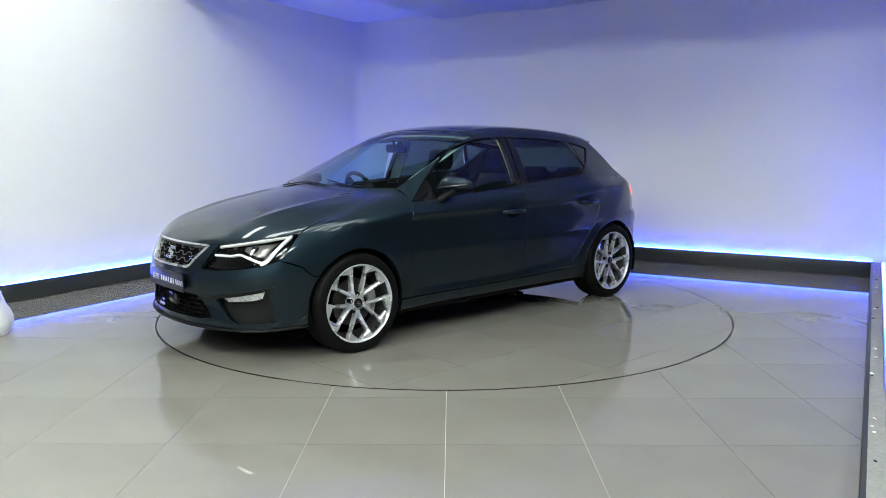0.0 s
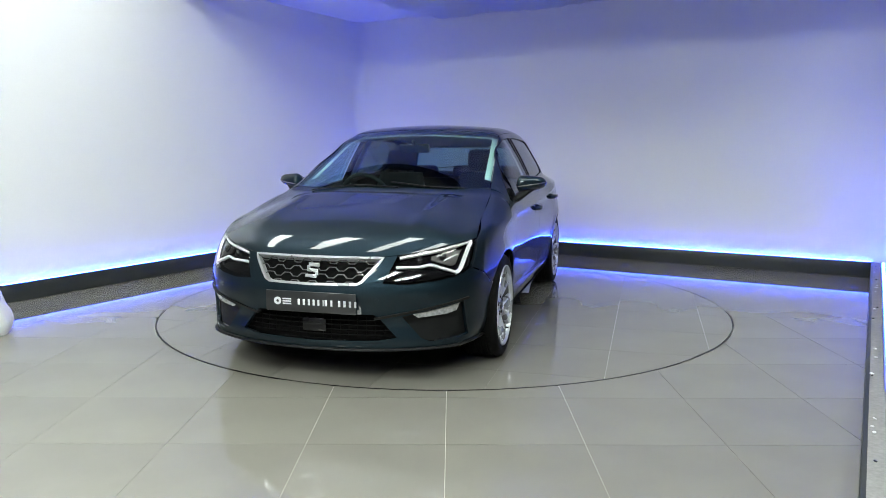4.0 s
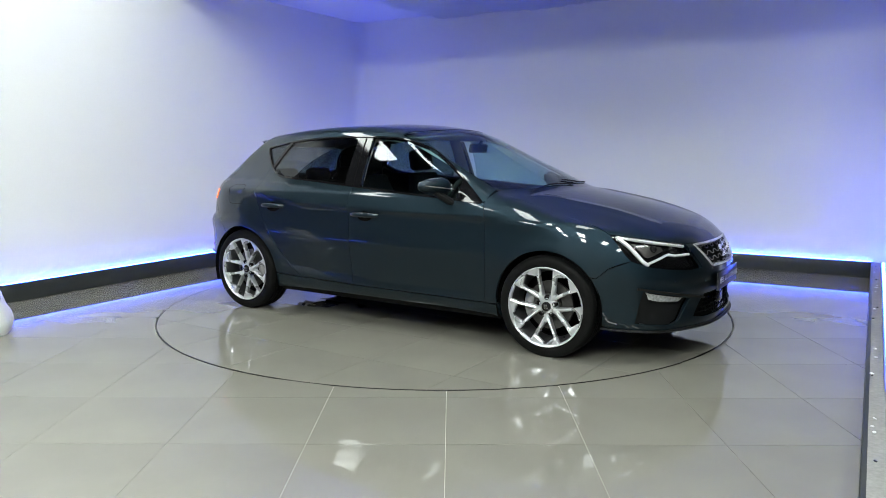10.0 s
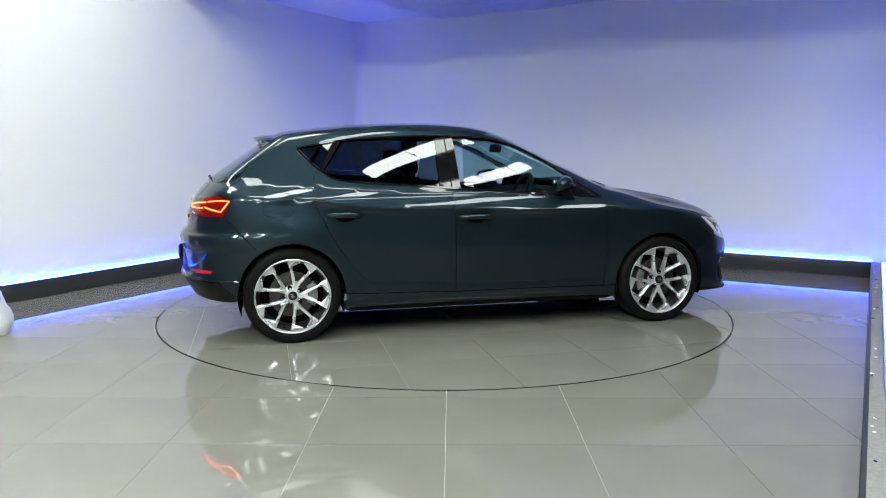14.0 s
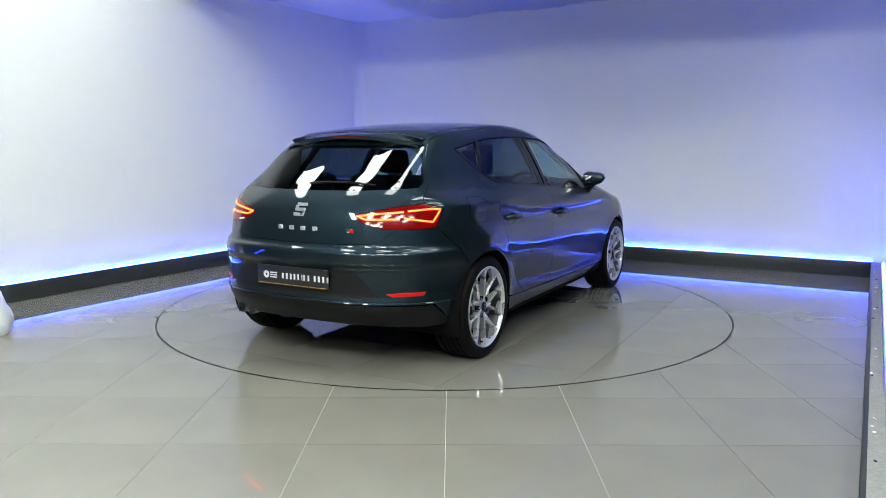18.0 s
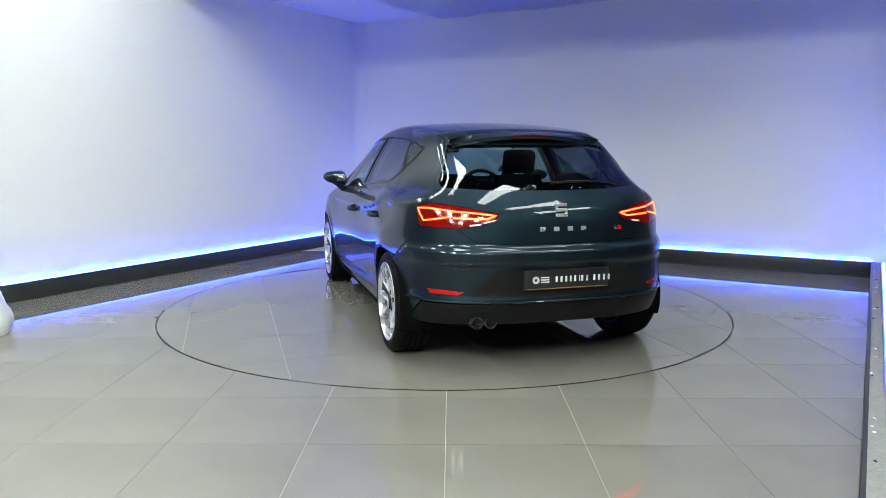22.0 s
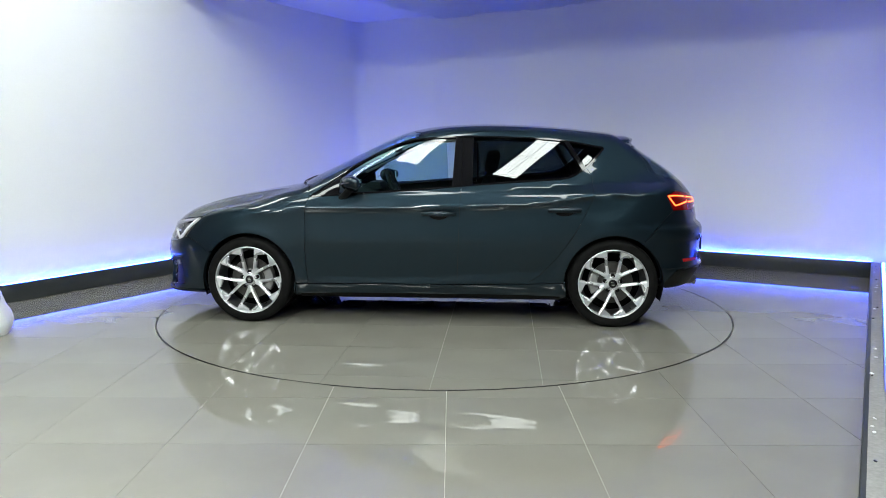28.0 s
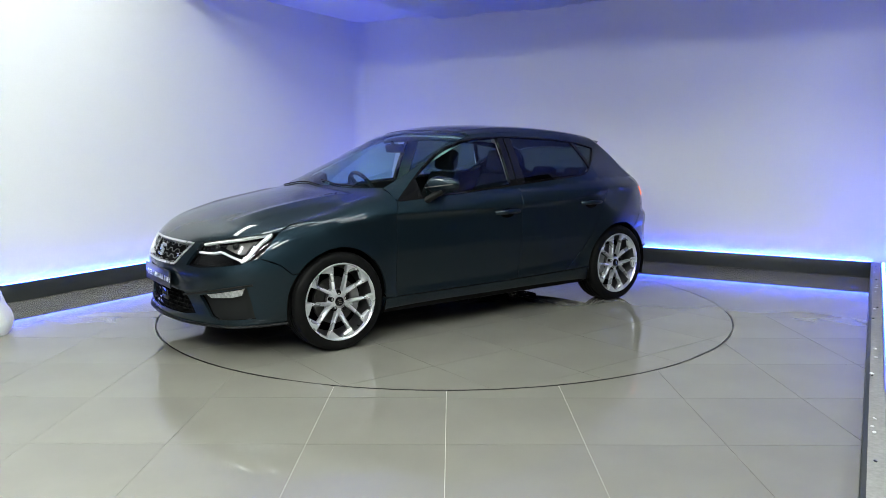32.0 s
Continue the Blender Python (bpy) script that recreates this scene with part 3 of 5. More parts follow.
def flat(view, p):
    """The flat view's coordinates of places in space."""
    x, y, z = np.asarray(p, float).T
    if view == "side":
        return np.stack([x, z], -1)
    if view == "top":
        return np.stack([x, y], -1)
    if view == "diag":
        return np.stack([x, (z - y) * S2], -1)
    if view in ("ahead", "behind"):
        return np.stack([y, z], -1)
    if view == "front":
        return np.stack([np.arctan2(y, x - FC), z], -1)
    return np.stack([np.arctan2(y, RC - x), z], -1)


def dense(q, step, closed=True):
    q = np.asarray(q, float)
    out = []
    n = len(q)
    for k in range(n if closed else n - 1):
        a, b = q[k], q[(k + 1) % n]
        m = max(1, int(np.ceil(np.linalg.norm(b - a) / step)))
        out += [a + (b - a) * i / m for i in range(m)]
    if not closed:
        out.append(q[-1])
    return np.array(out)


def smooth_line(q, n=24):
    """A smooth open line through few points."""
    q = np.asarray(q, float)
    t = np.concatenate([[0], np.cumsum(np.linalg.norm(np.diff(q, axis=0), axis=1))])
    s = np.linspace(0, t[-1], n)
    return np.stack([curve_at(t, q[:, i], s) for i in range(q.shape[1])], -1)


def inside_poly(pts, poly):
    x, y = pts[:, 0], pts[:, 1]
    c = np.zeros(len(pts), bool)
    for k in range(len(poly)):
        (x1, y1), (x2, y2) = poly[k - 1], poly[k]
        with np.errstate(divide="ignore", invalid="ignore"):
            c ^= ((y1 > y) != (y2 > y)) & (x < (x2 - x1) * (y - y1) / (y2 - y1) + x1)
    return c


def shrink(poly, by):
    """Move a closed outline inwards by the width of half a gap."""
    p = np.asarray(poly)
    area = np.sum(p[:, 0] * np.roll(p[:, 1], -1) - np.roll(p[:, 0], -1) * p[:, 1])
    a, b = p - np.roll(p, 1, 0), np.roll(p, -1, 0) - p
    a, b = a / (np.linalg.norm(a, axis=1)[:, None] + 1e-9), b / (np.linalg.norm(b, axis=1)[:, None] + 1e-9)
    t = a + b
    t /= np.linalg.norm(t, axis=1)[:, None] + 1e-9
    n = np.stack([-t[:, 1], t[:, 0]], -1) * np.sign(area)
    return p + n * by


def panel(view, outline, holes=(), step=0.035, gap=0.0016, depth=0.022, sink=0.0, scale=1.0, mirror=False):
    """A shaped sheet of the skin within an outline of a flat view, with a rolled edge; as a mesh."""
    from mathutils.geometry import delaunay_2d_cdt
    st = step * scale
    rim = shrink(dense(outline, st), gap * scale)
    cuts = [dense(h, st) for h in holes]
    loops, edges, pts = [rim, *cuts], [], []
    for lp in loops:
        n0 = len(pts)
        pts += [tuple(v) for v in lp]
        edges += [(n0 + i, n0 + (i + 1) % len(lp)) for i in range(len(lp))]
    lo, hi = rim.min(0), rim.max(0)
    gx, gy = np.meshgrid(np.arange(lo[0], hi[0], st), np.arange(lo[1], hi[1], step))
    grid = np.stack([gx.ravel(), gy.ravel()], -1)
    grid = grid[inside_poly(grid, rim)]
    for c in cuts:
        grid = grid[~inside_poly(grid, c)]
    near = np.min(((grid[:, None, :] - np.concatenate(loops)[None]) / np.array([scale, 1.0])) ** 2 @ np.ones(2), axis=1) if len(grid) else np.zeros(0)
    grid = grid[near > (0.45 * step) ** 2]
    pts += [tuple(v) for v in grid]
    vs, _, fs, *_ = delaunay_2d_cdt([Vector(p) for p in pts], edges, [], 0, 1e-6, False)
    q = np.array([(v.x, v.y) for v in vs])
    fs = np.array(fs)
    mid = q[fs].mean(1)
    ok = inside_poly(mid, rim)
    for c in cuts:
        ok &= ~inside_poly(mid, c)
    return sheet(lift(view, q, sink), fs[ok], depth, mirror)


def sheet(p3, fs, depth, mirror, face_out=None):
    nm = skin_normal(p3)
    used = np.unique(fs)
    back = np.full(len(p3), -1)
    back[used] = np.arange(len(used))
    p3, nm, fs = p3[used], nm[used], back[fs]
    # outward winding
    a, b, c = p3[fs[:, 0]], p3[fs[:, 1]], p3[fs[:, 2]]
    flip = np.einsum("ij,ij->i", np.cross(b - a, c - a), nm[fs[:, 0]]) < 0
    fs[flip] = fs[flip][:, ::-1]
    count = {}
    for f in fs:
        for i in range(3):
            e = (int(f[i]), int(f[(i + 1) % 3]))
            count[e] = 1
    border = [e for e in count if (e[1], e[0]) not in count]
    verts, norms = list(map(tuple, p3)), list(map(tuple, nm))
    faces = [tuple(map(int, f)) for f in fs]
    low = {}
    for e in border:
        for v in e:
            if v not in low:
                low[v] = len(verts)
                verts += [tuple(p3[v] - nm[v] * 0.003), tuple(p3[v] - nm[v] * depth)]
                norms += [tuple(nm[v]), tuple(nm[v])]
    for a, b in border:
        faces.append((b, a, low[a], low[b]))
        faces.append((low[b], low[a], low[a] + 1, low[b] + 1))
    if mirror:
        verts = [(x, -y, z) for x, y, z in verts]
        norms = [(x, -y, z) for x, y, z in norms]
        faces = [f[::-1] for f in faces]
    me = bpy.data.meshes.new("panel")
    me.from_pydata(verts, [], faces)
    me.shade_smooth()
    n_main = len(fs)
    sharp = [False] * n_main + [True] * (len(faces) - n_main)
    ln = []
    me.update()
    for poly in me.polygons:
        for vi in poly.vertices:
            ln.append(norms[vi] if poly.index < n_main else (0, 0, 0))
    me.normals_split_custom_set(ln)
    return me


def strip(view, line, width, proud=0.004, thick=0.006, mirror=False, n=None, sink=0.0):
    """A thin moulding along a line of a flat view, lying on the skin."""
    q = smooth_line(line, n or 40) if n != 0 else np.asarray(line, float)
    p = lift(view, q, sink)
    nm = skin_normal(p)
    bm = bmesh.new()
    rings = []
    for k in range(len(p)):
        d = p[min(k + 1, len(p) - 1)] - p[max(k - 1, 0)]
        s = np.cross(d, nm[k])
        s /= np.linalg.norm(s) + 1e-9
        w = width(k / (len(p) - 1)) if callable(width) else width
        ring = [p[k] + s * w / 2 - nm[k] * thick, p[k] + s * w * 0.38 + nm[k] * proud, p[k] - s * w * 0.38 + nm[k] * proud, p[k] - s * w / 2 - nm[k] * thick]
        rings.append([bm.verts.new((v[0], -v[1] if mirror else v[1], v[2])) for v in ring])
    for a, b in zip(rings, rings[1:]):
        for i in range(3):
            bm.faces.new((a[i], a[i + 1], b[i + 1], b[i]))
    bm.faces.new(rings[0])
    bm.faces.new(rings[-1][::-1])
    return bm


# ---- outlines of the panels ----
def arc(cx, cz, r, a0, a1, n=18):
    return [(cx + r * math.cos(radians(a0 + (a1 - a0) * i / n)), cz + r * math.sin(radians(a0 + (a1 - a0) * i / n))) for i in range(n + 1)]


def cat(*runs):
    return np.concatenate([np.asarray(r, float) for r in runs])


# window opening (side view), from the foot of the windscreen pillar backwards
DLO_TOP = smooth_line([(0.845, 0.930), (0.705, 1.030), (0.52, 1.160), (0.28, 1.283), (0.045, 1.338), (-0.31, 1.352), (-0.66, 1.343), (-0.974, 1.318), (-1.255, 1.270)], 40)
DLO_LOW = smooth_line([(-1.255, 1.262), (-1.18, 1.180), (-1.09, 1.105), (-1.00, 1.058), (-0.654, 1.030), (-0.225, 0.998), (0.153, 0.968), (0.58, 0.940), (0.845, 0.922)], 40)
FRONT_CUT = smooth_line([(0.862, 0.922), (0.889, 0.84), (0.896, 0.60), (0.892, 0.40), (0.880, 0.290)], 14)
MID_CUT = [(-0.236, 0.998), (-0.226, 0.80), (-0.208, 0.296)]
REAR_CUT = smooth_line([(-0.70, 0.305), (-0.78, 0.352), (-0.86, 0.430), (-0.962, 0.554), (-1.045, 0.68), (-1.115, 0.82), (-1.165, 0.95), (-1.165, 1.05), (-1.125, 1.130)], 20)
BAR = [(-1.11, 1.118), (-0.985, 1.316)]     # between rear door glass and corner glass
SILL_Z = [(0.99, 0.280), (0.880, 0.285), (-0.208, 0.291), (-0.70, 0.300), (-0.982, 0.310)]
CORNER = lift("side", [(1.680, 0.768)])[0]     # where bonnet, headlight and wing meet
HOOD_FRONT = smooth_line([(0.0, 0.690), (0.20, 0.690), (0.36, 0.694), (0.50, 0.708), (0.62, 0.730), (0.72, 0.752), (CORNER[1], CORNER[2])], 20)     # seen from ahead
HOOD_SIDE = [(CORNER[0], CORNER[1]), (1.45, 0.765), (1.20, 0.745), (1.00, 0.728), (0.90, 0.715)]     # seen from above
SCREEN_SIDE = smooth_line([(0.885, 0.705), (0.60, 0.668), (0.30, 0.628), (0.06, 0.600)], 16)
COWL = smooth_line([(0.885, 0.705), (0.97, 0.55), (1.03, 0.35), (1.06, 0.0)], 14)
HEADER = smooth_line([(0.06, 0.600), (0.13, 0.42), (0.17, 0.22), (0.185, 0.0)], 12)
ROOF_SIDE = smooth_line([(0.06, 0.600), (-0.40, 0.592), (-0.90, 0.572), (-1.30, 0.535), (-1.46, 0.510)], 16)
GATE_SIDE = smooth_line([(0.510, 1.335), (0.545, 1.26), (0.61, 1.13), (0.665, 1.03), (0.700, 0.962)], 14)     # seen from behind
LAMP_R = [(0.700, 0.962), (0.56, 0.943), (0.360, 0.899), (0.405, 0.862), (0.50, 0.832), (0.595, 0.822), (0.70, 0.826)]     # seen from behind
GATE_LOW = [(0.595, 0.822), (0.555, 0.785), (0.515, 0.755), (0.47, 0.742), (0.30, 0.737), (0.0, 0.735)]
HEAD_LAMP = [(CORNER[1], CORNER[2]), (0.62, 0.730), (0.44, 0.700), (0.385, 0.560), (0.50, 0.553), (0.64, 0.567), (0.74, 0.585)]     # seen from ahead
LAMP_SIDE = [(1.815, 0.620), (1.775, 0.665), (1.715, 0.735), (1.680, 0.768)]     # seen from the side, up its rear edge
BUMPER_F = [(1.815, 0.620), (1.70, 0.575), (1.632, 0.512)]
BUMPER_R = [(-1.735, 0.828), (-1.66, 0.755), (-1.58, 0.668), (-1.512, 0.590)]
LAMP_RS = [(-1.735, 0.828), (-1.700, 0.905), (-1.690, 0.940), (-1.74, 0.955)]     # rear lamp, its side, from below up


def S(q):
    return lift("side", q)


def build_car():
    car = tagged(new("car"), "dark blue-grey metallic five-door hatchback on the turntable", "car")
    made = []

    def add(name, me, mat, parent=car, label="", smooth=40):
        ob = part(name, me, mat, parent, label, smooth)
        if parent is car:
            made.append(ob)
        return ob

    def both(name, view, outline3d, mat, label="", holes=(), parent=None, **kw):
        """The same panel on either side."""
        out = []
        q = flat(view, outline3d)
        hs = [flat(view, h) for h in holes]
        for k, mir in enumerate((False, True)):
            out.append(add(name, panel(view, q, hs, mirror=mir, **kw), mat, parent[k] if parent else car, label))
        return out

    # ends of the lower body
    arch_f = arc(AXLE_F, HUB_Z, ARCH, 37, 190, 24)
    arch_r = arc(AXLE_R, HUB_Z, ARCH, 0, 125, 26)
    # doors
    low_f = dense(DLO_LOW[DLO_LOW[:, 0] > -0.23], 0.05, False)
    front_door = cat(FRONT_CUT, [(-0.208, 0.295)], MID_CUT[::-1][1:], low_f[1:-1])
    fd = both("front_door", "side", S(front_door), PAINT, "blue-grey front door", step=0.02)
    low_r = DLO_LOW[(DLO_LOW[:, 0] < -0.25) & (DLO_LOW[:, 0] > -1.10)]
    rear_door = cat(MID_CUT, REAR_CUT, low_r)
    rd = both("rear_door", "side", S(rear_door), PAINT, "blue-grey rear door", step=0.02)
    # front wing
    wing = cat(S(FRONT_CUT[::-1][0:1] * [1, 0] + [[0, 0.285]])[0:1], S(FRONT_CUT[::-1]), lift("top", HOOD_SIDE[::-1]), S(LAMP_SIDE[::-1][1:]), S(BUMPER_F[1:]), S(arch_f), S([(0.985, 0.29)]))
    both("front_wing", "diag", wing, PAINT, "blue-grey front wing", step=0.024)
    # side frame: screen pillar, roof rail, rear quarter
    gate3 = lift("behind", GATE_SIDE)
    frame3 = cat(S([(0.872, 0.935)]), lift("top", SCREEN_SIDE), lift("top", ROOF_SIDE[1:]), gate3, S(LAMP_RS[::-1][1:]), S(BUMPER_R[1:]), S(arch_r[::-1]), S([(-0.982, 0.315)]),
                 S([(-0.72, 0.303)]), S(REAR_CUT), S(DLO_LOW[DLO_LOW[:, 0] < -1.125][::-1]), S(DLO_TOP[::-1]))
    both("side_frame", "diag", frame3, PAINT, "blue-grey roof rail and rear quarter", step=0.026)
    # sill
    sill = cat(SILL_Z, [(-0.99, 0.205), (-0.90, 0.178), (-0.60, 0.172), (0.60, 0.170), (0.91, 0.174), (1.0, 0.200)])
    both("sill", "side", S(sill), PAINT, "blue-grey side skirt", step=0.02)
    # bonnet, screen, roof
    hood_front3 = lift("ahead", HOOD_FRONT)
    half = cat(hood_front3, lift("top", HOOD_SIDE), lift("top", COWL[1:]))
    full = lambda h: cat(h, (h * [1, -1, 1])[::-1][1:-1])
    hood = add("bonnet", panel("top", flat("top", full(half))), PAINT)
    half = lift("top", cat(COWL[::-1], SCREEN_SIDE[1:], HEADER[1:]))
    screen = add("windscreen", panel("top", flat("top", full(half)), gap=0.006, sink=0.002, depth=0.006), CLEAR, label="clear greenish windscreen")
    half = lift("top", cat(HEADER[::-1], ROOF_SIDE[1:], smooth_line([(-1.46, 0.510), (-1.515, 0.30), (-1.53, 0.0)], 8)[1:]))
    add("roof", panel("top", flat("top", full(half))), PAINT)
    # tailgate with its window
    half = cat(lift("behind", [(0.0, 1.335)]), lift("behind", GATE_SIDE), lift("behind", LAMP_R[1:6]), lift("behind", GATE_LOW[1:]))
    glass_half = lift("behind", cat([(0.0, 1.330), (0.25, 1.329), (0.492, 1.322)], GATE_SIDE[2:-4] - [0.011, 0.0], [(0.632, 1.045), (0.35, 1.030), (0.0, 1.026)]))
    gate = add("tailgate", panel("rear", flat("rear", full(half)), [flat("rear", full(glass_half))]), PAINT, label="blue-grey tailgate")
    add("rear_window", panel("rear", flat("rear", full(glass_half)), gap=0.0, sink=0.001, depth=0.006), REAR_GLASS, gate, "dark tinted rear window")
    # bumpers
    lamp_out = cat(lift("ahead", HEAD_LAMP[1:]), S(LAMP_SIDE))
    grille_half = [(0.0, 0.694), (0.378, 0.696), (0.355, 0.660), (0.282, 0.566), (0.255, 0.552), (0.0, 0.548)]
    intake_half = [(0.0, 0.402), (0.34, 0.392), (0.375, 0.36), (0.455, 0.268), (0.36, 0.254), (0.0, 0.246)]
    pocket = [(0.770, 0.446), (0.60, 0.408), (0.48, 0.380), (0.575, 0.262), (0.62, 0.242), (0.785, 0.256)]
    half = cat(hood_front3, S(LAMP_SIDE[::-1][1:]), S(BUMPER_F[1:]), S(arc(AXLE_F, HUB_Z, ARCH, 36, -14, 8)), S([(1.70, 0.205)]), lift("front", [(radians(40), 0.200), (radians(20), 0.192), (0, 0.190)]))
    fbv = flat("front", full(half))
    holes3 = [full(lift("ahead", grille_half)), full(lift("ahead", intake_half))]
    holes = [flat("front", h) for h in holes3]
    for s in (1, -1):
        holes += [flat("front", lift("ahead", pocket) * [1, s, 1]), flat("front", lamp_out * [1, s, 1])]
    fb = add("front_bumper", panel("front", fbv, holes, step=0.03), PAINT, label="blue-grey front bumper")
    half = cat(lift("behind", GATE_LOW[::-1]), lift("behind", LAMP_R[6:]), S(BUMPER_R), S(arc(AXLE_R, HUB_Z, ARCH, 126, 184, 12)), S([(-1.70, 0.33)]), lift("rear", [(radians(40), 0.405), (radians(25), 0.412), (0, 0.418)]))
    rb = add("rear_bumper", panel("rear", flat("rear", full(half)), step=0.03), PAINT, label="blue-grey rear bumper")
    half = cat(lift("rear", [(0, 0.412), (radians(25), 0.406), (radians(40), 0.398)]), S([(-1.70, 0.325), (-1.655, 0.325), (-1.652, 0.285), (-1.70, 0.272)]), lift("rear", [(radians(38), 0.268), (radians(25), 0.275), (0, 0.280)]))
    add("rear_valance", panel("rear", flat("rear", full(half)), step=0.03, sink=0.006, depth=0.06), VALANCE, rb, "dark lower valance")
    # glass of the doors
    top_f = DLO_TOP[DLO_TOP[:, 0] > -0.235]
    win_f = cat(low_f[(low_f[:, 0] < 0.63) & (low_f[:, 0] > -0.17)], top_f[(top_f[:, 0] < 0.60) & (top_f[:, 0] > -0.17)])
    both("window", "side", S(win_f), CLEAR, "clear side window", parent=fd, gap=0.01, sink=0.006, depth=0.004)
    top_r = DLO_TOP[(DLO_TOP[:, 0] < -0.25) & (DLO_TOP[:, 0] > -0.985)]
    both("window", "side", S(cat(low_r, top_r[::-1][::-1])), DARK_GLASS, "dark tinted side window", parent=rd, gap=0.01, sink=0.006, depth=0.004)
    corner = cat(BAR, DLO_TOP[DLO_TOP[:, 0] < -0.99], DLO_LOW[DLO_LOW[:, 0] < -1.115])
    both("corner_window", "side", S(corner), DARK_GLASS, "dark tinted corner window", gap=0.012, sink=0.006, depth=0.004)
    # lamps
    both("headlight", "front", cat(lift("ahead", HEAD_LAMP), S(LAMP_SIDE)), LENS, "clear headlight lens", depth=0.01, step=0.025)
    lamp3 = cat(lift("behind", LAMP_R), S(LAMP_RS))
    both("tail_light", "rear", lamp3, TAIL_LENS, "red tail light", step=0.025)
    for ob in made:
        ob.location = SHIFT
    return car


# ---- details of the car ----
def prism(bm, outline, y0, y1, chamfer=0.0):
    """Extrude an outline of the x-z plane along y, with a smaller outer face."""
    q = np.asarray(outline, float)
    inner = shrink(q, chamfer) if chamfer else q
    low = [bm.verts.new((x, y0, z)) for x, z in q]
    mid = [bm.verts.new((x, y1 - chamfer * 0.8, z)) for x, z in q]
    top = [bm.verts.new((x, y1, z)) for x, z in inner]
    n = len(q)
    for a, b in ((low, mid), (mid, top)):
        for k in range(n):
            bm.faces.new((a[k], a[(k + 1) % n], b[(k + 1) % n], b[k]))
    bm.faces.new(top)
    bm.faces.new(low[::-1])


def spoke_mesh():
    """One forked arm: a root at the hub that parts into two blades running to the rim."""
    bm = bmesh.new()

    def blade(rows):
        made = [[bm.verts.new(p) for p in r] for r in rows]
        for r0, r1 in zip(made, made[1:]):
            for k in range(len(r0) - 1):
                bm.faces.new((r0[k], r0[k + 1], r1[k + 1], r1[k]))
        bm.faces.new(made[0])
        bm.faces.new(made[-1][::-1])

    def cross(c, n, w_in, w_out, top, thick):
        """Ridge section: n points outwards from the fork."""
        return [(c.x - n.x * w_in, top - thick, c.y - n.y * w_in), (c.x - n.x * w_in * 0.9, top - 0.010, c.y - n.y * w_in * 0.9), (c.x + n.x * w_out * 0.15, top, c.y + n.y * w_out * 0.15),
                (c.x + n.x * w_out * 0.9, top - 0.004, c.y + n.y * w_out * 0.9), (c.x + n.x * w_out, top - thick, c.y + n.y * w_out)]

    for s in (1, -1):
        a = radians(21.5) * s
        tip = Vector((math.sin(a) * 0.238, math.cos(a) * 0.238))
        root = Vector((0.005 * s, 0.074))
        d = (tip - root).normalized()
        n = Vector((d.y, -d.x)) * s
        rows = []
        for t, wi, wo, top, thick in ((0.0, 0.007, 0.016, 0.088, 0.040), (0.3, 0.009, 0.012, 0.094, 0.038), (0.60, 0.010, 0.010, 0.101, 0.034), (0.73, 0.013, 0.011, 0.103, 0.032), (0.80, 0.076, 0.012, 0.105, 0.030), (1.0, 0.096, 0.014, 0.108, 0.026)):
            rows.append(cross(root + (tip - root) * t, n, wi, wo, top, thick))
        blade(rows)
    rows = []
    for z, w, top in ((0.028, 0.019, 0.080), (0.055, 0.0165, 0.085), (0.080, 0.0145, 0.090), (0.098, 0.004, 0.091)):
        rows.append([(-w, top - 0.036, z), (-w * 0.9, top - 0.006, z), (0.0, top - 0.002, z), (w * 0.9, top - 0.006, z), (w, top - 0.036, z)])
    blade(rows)
    return mesh_of(bm, "spoke", 28)


FOG = plain("fog_lamp_glass", (0.55, 0.57, 0.58), 0.15, metal=0.5, coat=1.0, vary=0.3, scale=60)
WHEEL_MESHES = {}


